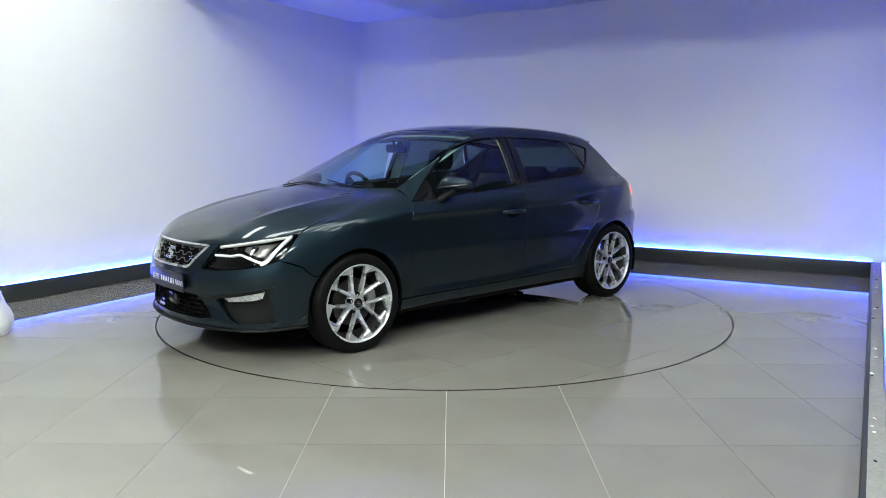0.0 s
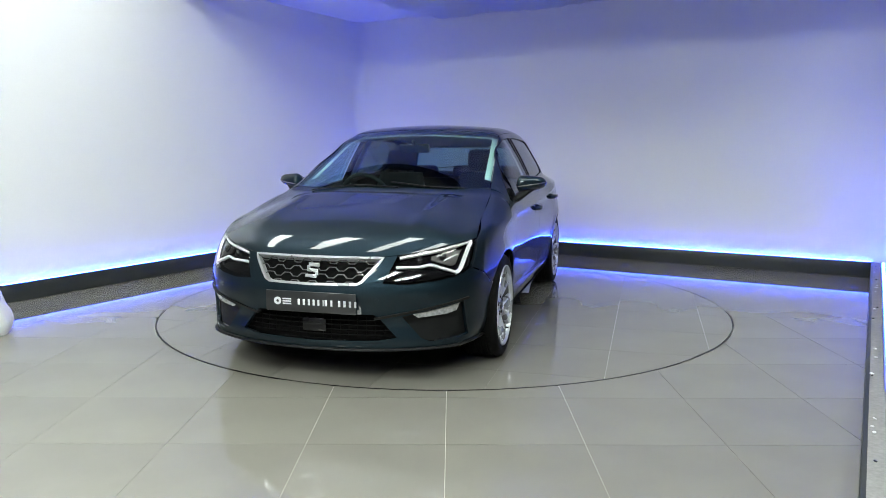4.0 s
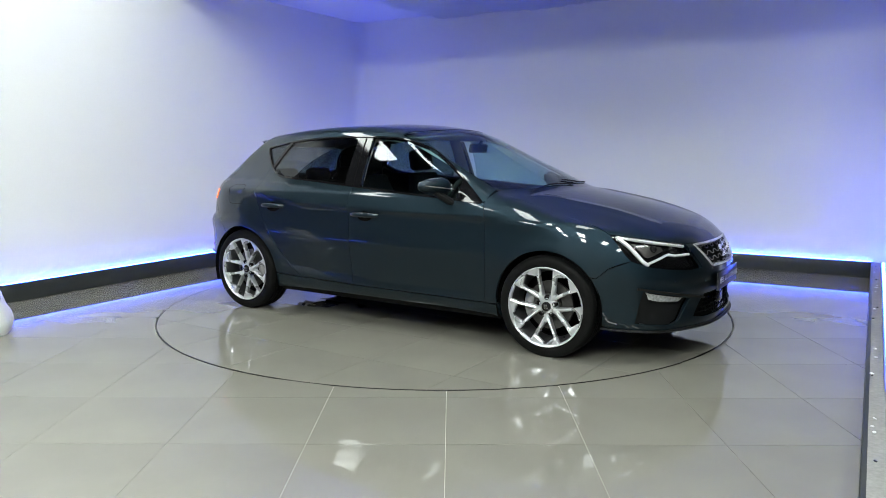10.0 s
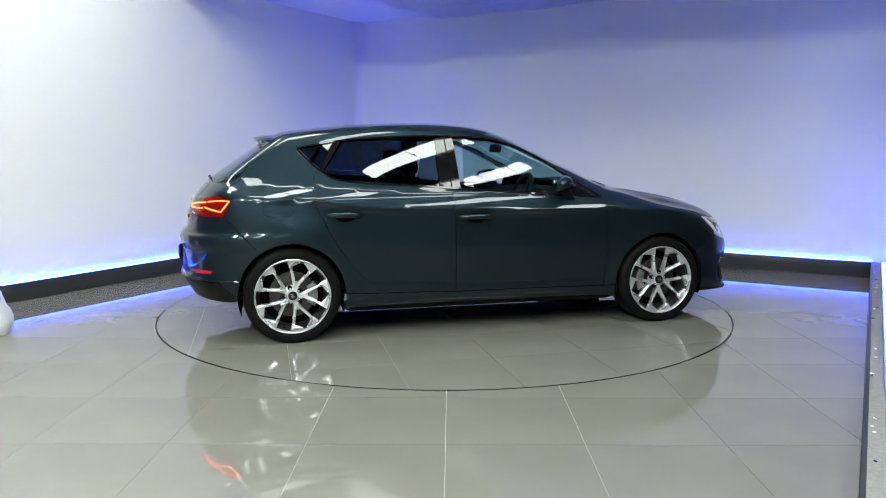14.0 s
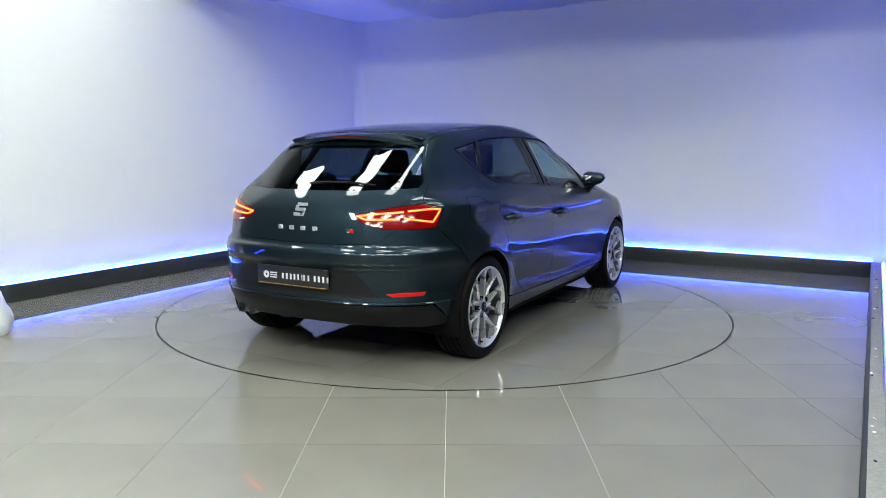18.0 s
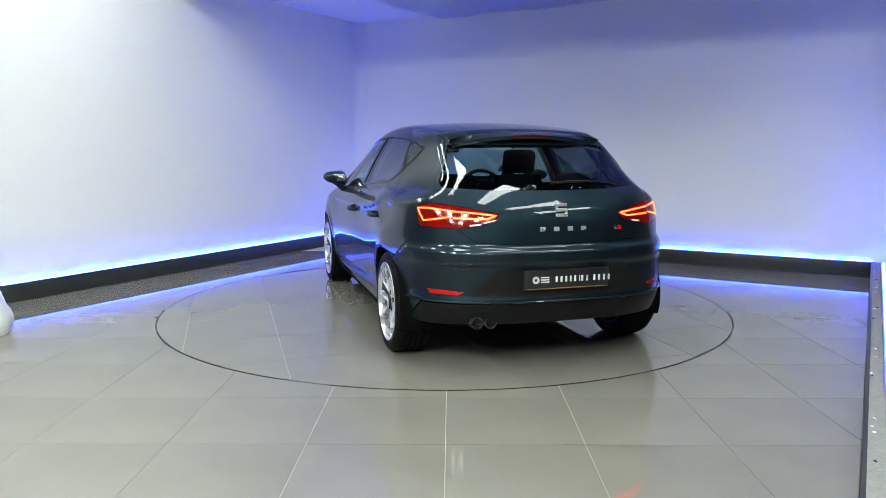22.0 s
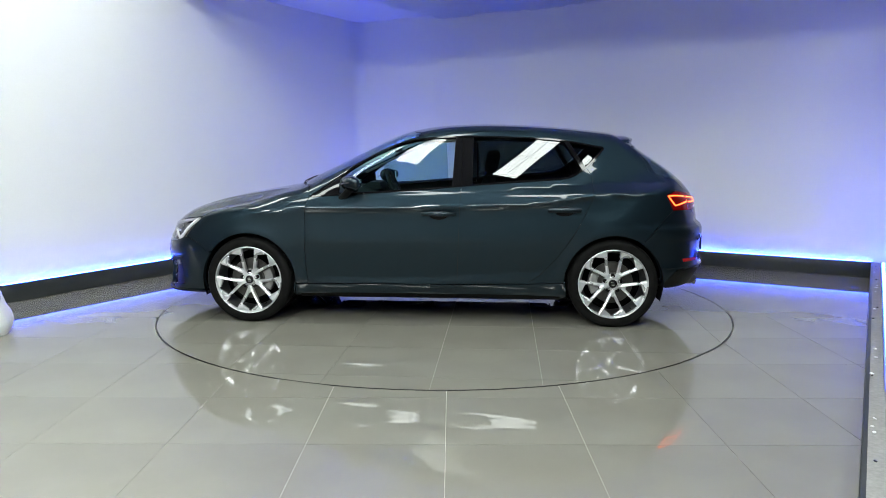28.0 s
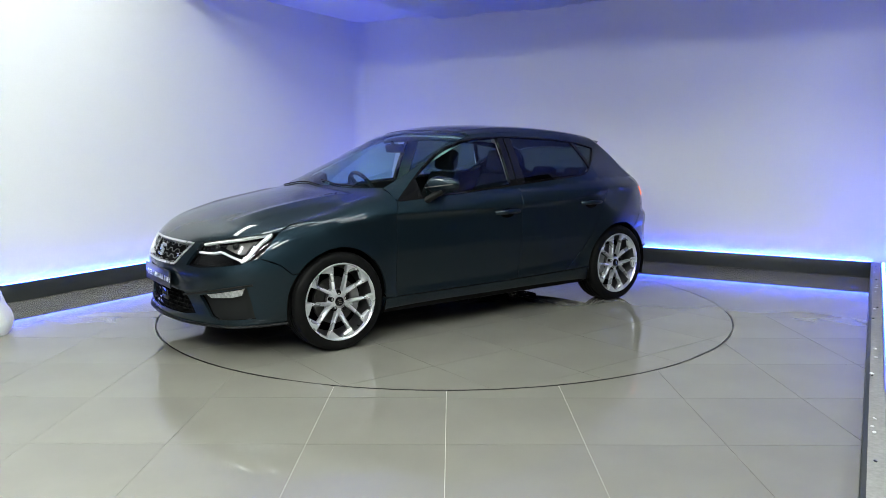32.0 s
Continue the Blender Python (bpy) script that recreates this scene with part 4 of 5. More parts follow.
def wheel_meshes():
    if WHEEL_MESHES:
        return WHEEL_MESHES
    w = WHEEL_MESHES
    bm = bmesh.new()
    lathe(bm, [(0.0, -0.06), (0.20, -0.06), (0.205, -0.02), (0.20, -0.075), (0.0, -0.08)], 40)
    w["wheel"] = (mesh_of(bm, "wheel"), CAVITY)
    bm = bmesh.new()
    prof = [(0.240, 0.100), (0.2475, 0.1075), (0.262, 0.1125), (0.284, 0.113), (0.299, 0.108), (0.3075, 0.099), (0.3125, 0.090)]
    for y in (0.052, 0.018, -0.018, -0.052):
        prof += [(0.3155, y + 0.006), (0.3085, y + 0.0045), (0.3085, y - 0.0045), (0.3155, y - 0.006)]
    prof += [(0.3125, -0.090), (0.303, -0.104), (0.27, -0.112), (0.236, -0.10)]
    lathe(bm, prof, 96)
    for k in range(64):     # shoulder blocks of the tread
        a = 2 * math.pi * k / 64
        m = Matrix.Rotation(a, 4, "Y") @ Matrix.Translation((0, 0, 0.3085))
        for s in (1, -1):
            bmesh.ops.create_cube(bm, size=1.0, matrix=m @ Matrix.Translation((0, s * 0.080, 0.0)) @ Matrix.Rotation(radians(-18 * s), 4, "X") @ Matrix.Diagonal((0.0235, 0.034, 0.010, 1)))
    w["tyre"] = (mesh_of(bm, "tyre", 35), RUBBER)
    bm = bmesh.new()
    lathe(bm, [(0.242, 0.100), (0.2475, 0.108), (0.2465, 0.113), (0.242, 0.1145), (0.238, 0.111), (0.2335, 0.098), (0.232, 0.090)], 96)
    w["rim"] = (mesh_of(bm, "rim"), SILVER)
    bm = bmesh.new()
    lathe(bm, [(0.2345, 0.092), (0.225, 0.06), (0.205, -0.03), (0.212, -0.06), (0.225, -0.10), (0.237, -0.10)], 96)
    w["barrel"] = (mesh_of(bm, "barrel"), BARREL)
    w["spoke"] = (spoke_mesh(), SILVER)
    bm = bmesh.new()
    lathe(bm, [(0.0, 0.083), (0.034, 0.083), (0.060, 0.076), (0.066, 0.068), (0.066, 0.03), (0.0, 0.03)], 40)
    w["hub"] = (mesh_of(bm, "hub"), SILVER)
    bm = bmesh.new()
    lathe(bm, [(0.0, 0.092), (0.024, 0.092), (0.0285, 0.090), (0.030, 0.084)], 32)
    w["hub_cap"] = (mesh_of(bm, "hub_cap"), GLOSS_BLACK)
    bm = bmesh.new()
    for z in (0.011, 0.0, -0.011):
        box(bm, (0.024, 0.003, 0.0065), (0.003 if z > 0 else -0.003 if z < 0 else 0, 0.093, z), bevel=0.001)
    w["badge"] = (mesh_of(bm, "badge"), CHROME)
    bm = bmesh.new()
    lathe(bm, [(0.0, 0.0775), (0.0115, 0.0785), (0.0135, 0.0835), (0.0150, 0.0835), (0.0150, 0.06)], 14)
    w["wheel_bolt"] = (mesh_of(bm, "wheel_bolt"), GLOSS_BLACK)
    bm = bmesh.new()
    lathe(bm, [(0.06, 0.040), (0.075, 0.036), (0.080, 0.026), (0.150, 0.026), (0.150, 0.004), (0.080, 0.004)], 64)
    w["brake_disc"] = (mesh_of(bm, "brake_disc"), DISC)
    bm = bmesh.new()
    q = arc(0, 0, 0.165, 150, 210, 8) + arc(0, 0, 0.105, 210, 150, 8)
    prism(bm, q, -0.02, 0.052, 0.008)
    w["caliper"] = (mesh_of(bm, "caliper"), plain("caliper_grey", (0.30, 0.30, 0.30), 0.4, metal=0.6))
    bm = bmesh.new()
    lathe(bm, [(0.0, 0.0), (0.006, 0.0), (0.005, 0.018), (0.0, 0.02)], 10)
    w["valve"] = (mesh_of(bm, "valve"), BLACK)
    return w


def build_wheel(car, x, side, track, phase):
    w = wheel_meshes()
    wheel = part("wheel", *w["wheel"], car, "silver five-arm alloy wheel with a black tyre")
    wheel.location = SHIFT + Vector((x, side * track, HUB_Z))
    wheel.rotation_euler = (0, 0, 0 if side > 0 else math.pi)     # local +y points outwards
    for name in ("tyre", "rim", "barrel", "hub", "hub_cap", "badge", "brake_disc"):
        part(name, *w[name], wheel)
    cal = part("caliper", *w["caliper"], wheel)
    front_lies = 1 if side > 0 else -1
    cal.rotation_euler = (0, radians(0 if (x > 0) == (front_lies > 0) else 180), 0)
    for k in range(5):
        sp = part("spoke", *w["spoke"], wheel)
        sp.rotation_euler = (0, radians(phase + 72 * k), 0)
        b = part("wheel_bolt", *w["wheel_bolt"], wheel)
        a = radians(phase + 36 + 72 * k)
        b.location = (math.sin(a) * 0.056, 0, math.cos(a) * 0.056)
    v = part("valve", *w["valve"], wheel)
    a = radians(phase + 180)
    v.location = (math.sin(a) * 0.212, 0.092, math.cos(a) * 0.212)


def build_wheels(car):
    for x, tr, phases in ((AXLE_F, 0.782, (36, 36)), (AXLE_R, 0.768, (36, -17))):
        for s, ph in zip((1, -1), phases):
            build_wheel(car, x, s, tr, ph)


def mirror_x(bm, s):
    if s < 0:
        bmesh.ops.scale(bm, vec=(1, -1, 1), verts=bm.verts)
        bmesh.ops.reverse_faces(bm, faces=bm.faces)
    return bm


def shell_of(rows):
    """A skin over rows of rings (each a list of points), closed at both ends."""
    bm = bmesh.new()
    rings = [[bm.verts.new(p) for p in r] for r in rows]
    for a, b in zip(rings, rings[1:]):
        n = len(a)
        for k in range(n):
            bm.faces.new((a[k], a[(k + 1) % n], b[(k + 1) % n], b[k]))
    bm.faces.new(rings[0][::-1])
    bm.faces.new(rings[-1])
    return bm


def detail_car(car):
    one = {o.name.split(".")[0]: o for o in car.children}
    doors = {(n, s): None for n in ("front_door", "rear_door") for s in (1, -1)}
    for n in ("front_door", "rear_door"):
        doors[n, 1], doors[n, -1] = bpy.data.objects[n], bpy.data.objects[n + ".001"]

    def add(name, me, mat, parent=car, label="", smooth=40):
        ob = part(name, me, mat, parent, label, smooth)
        if parent is car:
            ob.location = SHIFT
        return ob

    full = lambda h: cat(h, (h * [1, -1, 1])[::-1][1:-1])
    fb, rb, gate, hood = one["front_bumper"], one["rear_bumper"], one["tailgate"], one["bonnet"]

    # underside, wheel wells
    bm = bmesh.new()
    box(bm, (1.94, 1.66, 0.11), (0.0, 0, 0.235), bevel=0.03)
    box(bm, (0.62, 1.0, 0.14), (1.32, 0, 0.27), bevel=0.03)
    box(bm, (0.40, 1.15, 0.08), (1.78, 0, 0.235), bevel=0.03)
    box(bm, (0.62, 1.0, 0.14), (-1.32, 0, 0.29), bevel=0.03)
    box(bm, (0.36, 1.0, 0.08), (-1.72, 0, 0.325), bevel=0.02)
    box(bm, (0.70, 0.30, 0.10), (-0.9, 0.3, 0.19), bevel=0.03)
    add("underbody", bm, CAVITY)
    for ax in (AXLE_F, AXLE_R):
        for s in (1, -1):
            bm = bmesh.new()
            rows = []
            for y in (0.44, 0.60, 0.868):
                rows.append([bm.verts.new((px, s * y, pz)) for px, pz in arc(ax, HUB_Z, ARCH + 0.004, -20, 200, 28)])
            for a, b in zip(rows, rows[1:]):
                for k in range(len(a) - 1):
                    bm.faces.new((a[k], a[k + 1], b[k + 1], b[k]))
            bm.faces.new(rows[0])
            add("wheel_liner", bm, CAVITY)
    # inner walls that close the body behind the gaps
    q = S(cat(FRONT_CUT, [(-0.70, 0.302)], REAR_CUT[1:-3], DLO_LOW[(DLO_LOW[:, 0] > -1.1)]))
    for mir in (False, True):
        add("door_lining", panel("side", flat("side", q), mirror=mir, sink=0.05, depth=0.03, step=0.07), CABIN)
    half = cat(lift("ahead", [(0.0, 0.70), (0.40, 0.70), (0.74, 0.74), (0.80, 0.58), (0.82, 0.26), (0.50, 0.20), (0.0, 0.19)]))
    add("front_lining", panel("front", flat("front", full(half)), sink=0.055, depth=0.02, step=0.06), CAVITY)
    half = cat(lift("behind", [(0.0, 1.0), (0.60, 1.0), (0.74, 0.9), (0.78, 0.5), (0.70, 0.34), (0.0, 0.33)]))
    add("rear_lining", panel("rear", flat("rear", full(half)), sink=0.06, depth=0.02, step=0.06), CAVITY)
    half = lift("top", cat(HEADER[::-1], ROOF_SIDE[1:], [(-1.50, 0.0)]))
    add("headlining", panel("top", flat("top", full(half)), sink=0.035, depth=0.012, step=0.08), LINING, label="pale grey headlining")
    half = lift("top", [(1.95, 0.0), (1.9, 0.5), (1.6, 0.68), (1.05, 0.66), (1.12, 0.0)])
    add("bonnet_lining", panel("top", flat("top", full(half)), sink=0.05, depth=0.02, step=0.08), CAVITY)

    # window surrounds
    for s, mir in ((1, False), (-1, True)):
        top = DLO_TOP
        add("window_surround", strip("side", top, 0.014, 0.002, 0.02, mir, 0), GLOSS_BLACK)
        add("belt_moulding", strip("side", DLO_LOW, 0.017, 0.004, 0.02, mir, 0), GLOSS_BLACK)
        q = S([(-0.168, 0.985), (-0.318, 0.998), (-0.318, 1.352), (-0.185, 1.350)])
        add("door_pillar", panel("side", flat("side", q), mirror=mir, sink=0.004, depth=0.03), GLOSS_BLACK, label="gloss black door pillar")
        add("pillar_gap", strip("side", [(-0.233, 1.0), (-0.245, 1.34)], 0.006, 0.001, 0.02, mir, 6), CAVITY)
        add("corner_pillar", strip("side", BAR, 0.042, 0.000, 0.02, mir, 8), GLOSS_BLACK)
        q = S([(0.840, 0.924), (0.65, 0.937), (0.65, 1.065), (0.70, 1.03)])
        add("mirror_base", panel("side", flat("side", q), mirror=mir, sink=0.003, depth=0.02), GLOSS_BLACK)
        # light inner lining of the screen pillars
        add("pillar_lining", strip("top", [(0.72, 0.650), (0.50, 0.624), (0.22, 0.592), (0.08, 0.573)], 0.045, 0.0, 0.004, mir, 16, 0.035), LINING, label="pale pillar lining")
        add("pillar_lining", strip("side", [(-0.24, 0.96), (-0.245, 1.33)], 0.11, 0.0, 0.004, mir, 8, 0.045), LINING)
    add("screen_band", strip("top", full(lift("top", HEADER))[:, :2][: 2 * len(HEADER) - 1], 0.05, 0.000, 0.003, False, 0, 0.006), GLOSS_BLACK)

    # door handles
    for name, x0, x1, z in (("front_door", -0.195, 0.040, 0.804), ("rear_door", -1.075, -0.855, 0.834)):
        for s in (1, -1):
            q = np.array([(x0 + (x1 - x0) * k / 12, z + 0.004 * math.sin(math.pi * k / 12)) for k in range(13)])
            p = S(q)
            nm = skin_normal(p)
            out = [0.004, 0.022, 0.031, 0.035, 0.036, 0.036, 0.036, 0.036, 0.035, 0.033, 0.028, 0.018, 0.004]
            path = [(a[0] + n[0] * o, (a[1] + n[1] * o) * s, a[2] + n[2] * o) for a, n, o in zip(p, nm, out)]
            bm = bmesh.new()
            tube(bm, path, lambda t: 0.012 + 0.005 * math.sin(math.pi * t), 12, 1.1)
            h = add("handle", bm, PAINT, doors[name, s], "blue-grey pull handle")
            mx = (x0 + x1) / 2
            cup = S([(mx + 0.066 * math.cos(a), z - 0.008 + 0.034 * math.sin(a)) for a in np.linspace(0, 2 * math.pi, 24, endpoint=False)])
            add("handle_cup", panel("side", flat("side", cup), mirror=s < 0, sink=-0.0015, gap=0, depth=0.004, step=0.03), GLOSS_BLACK, doors[name, s])

    # door mirrors
    for s in (1, -1):
        rows = []
        for t in np.linspace(0, 1, 13):
            y = 0.822 + 0.205 * t
            r = (1 - abs(2 * t - 1) ** 5) ** 0.5 if 0 < t < 1 else 0.12
            r = max(r, 0.15)
            hx, hz = 0.098 * r * (1 - 0.35 * t), 0.068 * r * (1 - 0.52 * t)
            cx, cz = 0.548 - 0.055 * t, 1.076 - 0.018 * t - 0.068 * (1 - 0.52 * t)
            ring = []
            for k in range(18):
                a = 2 * math.pi * k / 18
                c, sn = math.cos(a), math.sin(a)
                ex = math.copysign(abs(c) ** 0.75, c) * hx
                ring.append((cx + (ex if ex > 0 else ex * 0.55), s * y, cz + math.copysign(abs(sn) ** 0.8, sn) * hz + (0.01 if c > 0 else 0) * r))
            rows.append(ring)
        m = add("door_mirror", shell_of(rows), PAINT, car, "blue-grey door mirror on a black foot", 60)
        bm = bmesh.new()
        tube(bm, [(0.635, s * 0.810, 0.893), (0.61, s * 0.845, 0.925), (0.57, s * 0.885, 0.96), (0.545, s * 0.92, 0.985)], lambda t: 0.036 - 0.004 * t, 12, 0.7)
        add("foot", bm, BLACK, m)
        bm = bmesh.new()
        box(bm, (0.006, 0.135, 0.058), (0.482, s * 0.915, 1.020), bevel=0.002)
        add("mirror_glass", bm, CHROME, m, "mirror glass")
        bm = bmesh.new()
        tube(bm, [(0.640, s * 0.845, 1.004), (0.628, s * 0.91, 1.012), (0.590, s * 0.98, 1.022), (0.535, s * 1.020, 1.030)], 0.0035, 8)
        add("turn_signal", bm, STEEL, m, "grey turn signal strip")

    # upper grille: honeycomb in a chrome frame
    gh = [(0.0, 0.688), (0.372, 0.688), (0.350, 0.657), (0.279, 0.569), (0.255, 0.556), (0.0, 0.552)]
    add("grille_backing", panel("ahead", flat("ahead", full(lift("ahead", gh))), sink=0.035, depth=0.01), CAVITY, fb)
    loop = np.array([(a, b) for a, b in gh] + [(-a, b) for a, b in gh[::-1]])
    loop = dense(np.concatenate([loop, loop[:1]]), 0.03, False)
    add("grille_frame", strip("ahead", loop, 0.017, 0.006, 0.03, False, 0), SILVER, fb, "silver grille frame")
    poly = np.array([(a, b) for a, b in gh] + [(-a, b) for a, b in gh[::-1]])
    cw, ch, bars = 0.104, 0.036, []
    for r in range(-1, 6):
        zc = 0.548 + r * ch
        for c in range(-6, 7):
            yc = c * cw + (cw / 2 if r % 2 else 0)
            hexa = [(yc - cw * 0.36, zc), (yc - cw * 0.16, zc + ch * 0.5), (yc + cw * 0.16, zc + ch * 0.5), (yc + cw * 0.36, zc), (yc + cw * 0.64, zc)]
            for a, b in zip(hexa, hexa[1:]):
                mid = np.array([[(a[0] + b[0]) / 2, (a[1] + b[1]) / 2]])
                if inside_poly(mid, poly)[0]:
                    bars += [a, b]
    bm = bmesh.new()
    p = lift("ahead", bars, 0.012)
    for k in range(0, len(p), 2):
        tube(bm, p[k:k + 2], 0.0030, 5)
    add("grille_mesh", bm, GRILLE_GREY, fb, "grey-edged honeycomb grille")
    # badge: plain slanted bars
    bm = bmesh.new()
    for k, (dy, dz, w) in enumerate(((0.004, 0.028, 0.062), (0.0, 0.0, 0.062), (-0.004, -0.028, 0.062))):
        p = lift("ahead", [(0.0, 0.622 + dz)], 0.0)[0]
        box(bm, (0.012, w, 0.018), (p[0] + 0.002, dy, p[2]), Matrix.Rotation(radians(-4), 4, "X"), bevel=0.003)
    for dy, dz in ((-0.026, 0.014), (0.026, -0.014)):
        p = lift("ahead", [(0.0, 0.622 + dz)], 0.0)[0]
        box(bm, (0.012, 0.016, 0.02), (p[0] + 0.002, dy, p[2]), bevel=0.003)
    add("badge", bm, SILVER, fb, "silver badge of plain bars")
    bm = bmesh.new()
    p = lift("ahead", [(0.262, 0.612)], 0.0)[0]
    box(bm, (0.006, 0.030, 0.007), (p[0], p[1], p[2] + 0.006), bevel=0.001)
    box(bm, (0.006, 0.030, 0.007), (p[0], p[1] + 0.006, p[2] - 0.006), bevel=0.001)
    add("trim_mark", bm, CHROME, fb)

    # lower intake and fog pockets
    ih = [(0.0, 0.398), (0.34, 0.388), (0.375, 0.36), (0.455, 0.268), (0.36, 0.254), (0.0, 0.246)]
    ipoly = np.array([(a, b) for a, b in ih] + [(-a, b) for a, b in ih[::-1]])
    bm = bmesh.new()
    for r in range(6):
        z = 0.25 + r * 0.026
        ys = np.linspace(-0.46, 0.46, 60)
        ok = inside_poly(np.stack([ys, 0 * ys + z], -1), ipoly)
        if ok.sum() > 3:
            tube(bm, lift("ahead", np.stack([ys[ok], 0 * ys[ok] + z], -1), 0.02), 0.005, 6, 0.8)
    for c in range(-9, 10):
        y = c * 0.048
        zs = np.linspace(0.235, 0.40, 12)
        ok = inside_poly(np.stack([0 * zs + y, zs], -1), ipoly)
        if ok.sum() > 3:
            tube(bm, lift("ahead", np.stack([0 * zs[ok] + y, zs[ok]], -1), 0.024), 0.003, 5)
    add("lower_grille", bm, CAVITY, fb, "black lower grille")
    bm = bmesh.new()
    p = lift("ahead", [(0.0, 0.33)], 0.0)[0]
    box(bm, (0.03, 0.14, 0.075), (p[0] - 0.030, 0, 0.325), bevel=0.008)
    add("sensor_cover", bm, GLOSS_BLACK, fb, "black radar sensor cover")
    for s in (1, -1):
        pk = lift("ahead", [(0.776, 0.450), (0.60, 0.412), (0.47, 0.384), (0.568, 0.260), (0.616, 0.236), (0.792, 0.250)]) * [1, 1, 1]
        add("fog_pocket", panel("front", flat("front", pk), mirror=s < 0, sink=0.035, depth=0.01), BLACK, fb, "black fog lamp pocket")
        fl = lift("ahead", [(0.757, 0.438), (0.60, 0.402), (0.530, 0.390), (0.560, 0.368), (0.70, 0.382), (0.742, 0.396)])
        f = add("fog_lamp", panel("front", flat("front", fl), mirror=s < 0, sink=0.012, depth=0.02, step=0.02), FOG, fb, "pale strip fog lamp")
        add("pocket_trim", strip("ahead", [(0.790, 0.462), (0.62, 0.424), (0.40, 0.382), (0.34, 0.370)], 0.016, 0.008, 0.02, s < 0, 20), BLACK, fb)
    lip = lift("front", [(radians(a), 0.202 + 0.010 * (abs(a) / 46) ** 2) for a in np.linspace(-46, 46, 50)])
    bm = bmesh.new()
    tube(bm, [(p[0] + 0.006, p[1] * 1.005, p[2]) for p in lip], 0.012, 8, 0.7)
    add("splitter", bm, BLACK, fb, "dark front splitter")

    # headlights: dark housing, chrome pieces, pale light guides
    for s, lamp in ((1, bpy.data.objects["headlight"]), (-1, bpy.data.objects["headlight.001"])):
        mir = s < 0
        hl = cat(lift("ahead", HEAD_LAMP), S(LAMP_SIDE))
        add("housing", panel("front", flat("front", hl), mirror=mir, sink=0.045, depth=0.02, step=0.03), GLOSS_BLACK, lamp)
        add("light_guide", strip("ahead", [(0.772, 0.756), (0.66, 0.724), (0.54, 0.702), (0.45, 0.686)], 0.016, 0.003, 0.01, mir, 16, 0.012), WHITE_GLOW, lamp, "pale daytime running light")
        add("light_guide", strip("ahead", [(0.772, 0.750), (0.762, 0.68), (0.742, 0.608), (0.728, 0.600)], 0.022, 0.003, 0.01, mir, 16, 0.012), WHITE_GLOW, lamp)
        add("light_guide", strip("ahead", [(0.735, 0.604), (0.66, 0.632), (0.60, 0.650), (0.56, 0.640), (0.44, 0.640)], 0.016, 0.003, 0.01, mir, 16, 0.012), WHITE_GLOW, lamp)
        add("reflector", panel("ahead", flat("ahead", lift("ahead", [(0.735, 0.715), (0.60, 0.690), (0.60, 0.668), (0.70, 0.635), (0.72, 0.64)])), mirror=mir, sink=0.03, depth=0.01, step=0.02), DISC, lamp)
        add("reflector", panel("ahead", flat("ahead", lift("ahead", [(0.58, 0.635), (0.45, 0.625), (0.43, 0.575), (0.55, 0.575), (0.62, 0.60)])), mirror=mir, sink=0.035, depth=0.01, step=0.02), GLOSS_BLACK, lamp)
        for y, z in ((0.655, 0.682), (0.545, 0.668)):
            p = lift("ahead", [(y, z)], 0.03)[0]
            bm = bmesh.new()
            bmesh.ops.create_uvsphere(bm, u_segments=16, v_segments=10, radius=0.022, matrix=Matrix.Translation((p[0], s * p[1], p[2])))
            add("projector", bm, GLOSS_BLACK, lamp)

    # tail lights: glowing guides on the red lens
    for s, lamp in ((1, bpy.data.objects["tail_light"]), (-1, bpy.data.objects["tail_light.001"])):
        mir = s < 0
        loops = [[(0.640, 0.922), (0.726, 0.932), (0.768, 0.930), (0.762, 0.90), (0.750, 0.862), (0.628, 0.886)],
                 [(0.622, 0.918), (0.50, 0.908), (0.385, 0.894), (0.436, 0.876), (0.610, 0.880)]]
        for lp in loops:
            add("light_bar", strip("behind", dense(lp, 0.02, False), 0.011, 0.003, 0.004, mir, 0), RED_GLOW, lamp, "glowing red light bar")
        add("housing", panel("rear", flat("rear", cat(lift("behind", LAMP_R), S(LAMP_RS))), mirror=mir, sink=0.026, depth=0.01, gap=0.0, step=0.04), CAVITY, lamp, "black lamp housing")
        rv = lift("behind", [(0.535, 0.846), (0.465, 0.853), (0.475, 0.841), (0.53, 0.834)])
        add("reversing_lens", panel("behind", flat("behind", rv), mirror=mir, sink=-0.0015, depth=0.004, step=0.02), WHITE_GLOW, lamp, "pale reversing light lens")

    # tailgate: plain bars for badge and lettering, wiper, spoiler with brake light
    bm = bmesh.new()
    for k, (dz, dy) in enumerate(((0.028, -0.004), (0.0, 0.0), (-0.028, 0.004))):
        p = lift("behind", [(0.0, 0.920 + dz)])[0]
        box(bm, (0.012, 0.070, 0.018), (p[0] - 0.002, dy, p[2]), bevel=0.003)
    for dy, dz in ((0.028, 0.014), (-0.028, -0.014)):
        p = lift("behind", [(0.0, 0.920 + dz)])[0]
        box(bm, (0.012, 0.016, 0.02), (p[0] - 0.002, dy, p[2]), bevel=0.003)
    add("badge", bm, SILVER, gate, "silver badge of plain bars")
    for k in range(4):
        y = 0.126 - k * 0.084
        p = lift("behind", [(y, 0.816)])[0]
        bm = bmesh.new()
        box(bm, (0.007, 0.032, 0.024), (p[0] - 0.002, y, p[2]), bevel=0.002)
        add("letter_bar", bm, SILVER, gate, "small silver bar")
    p = lift("behind", [(-0.355, 0.812)])[0]
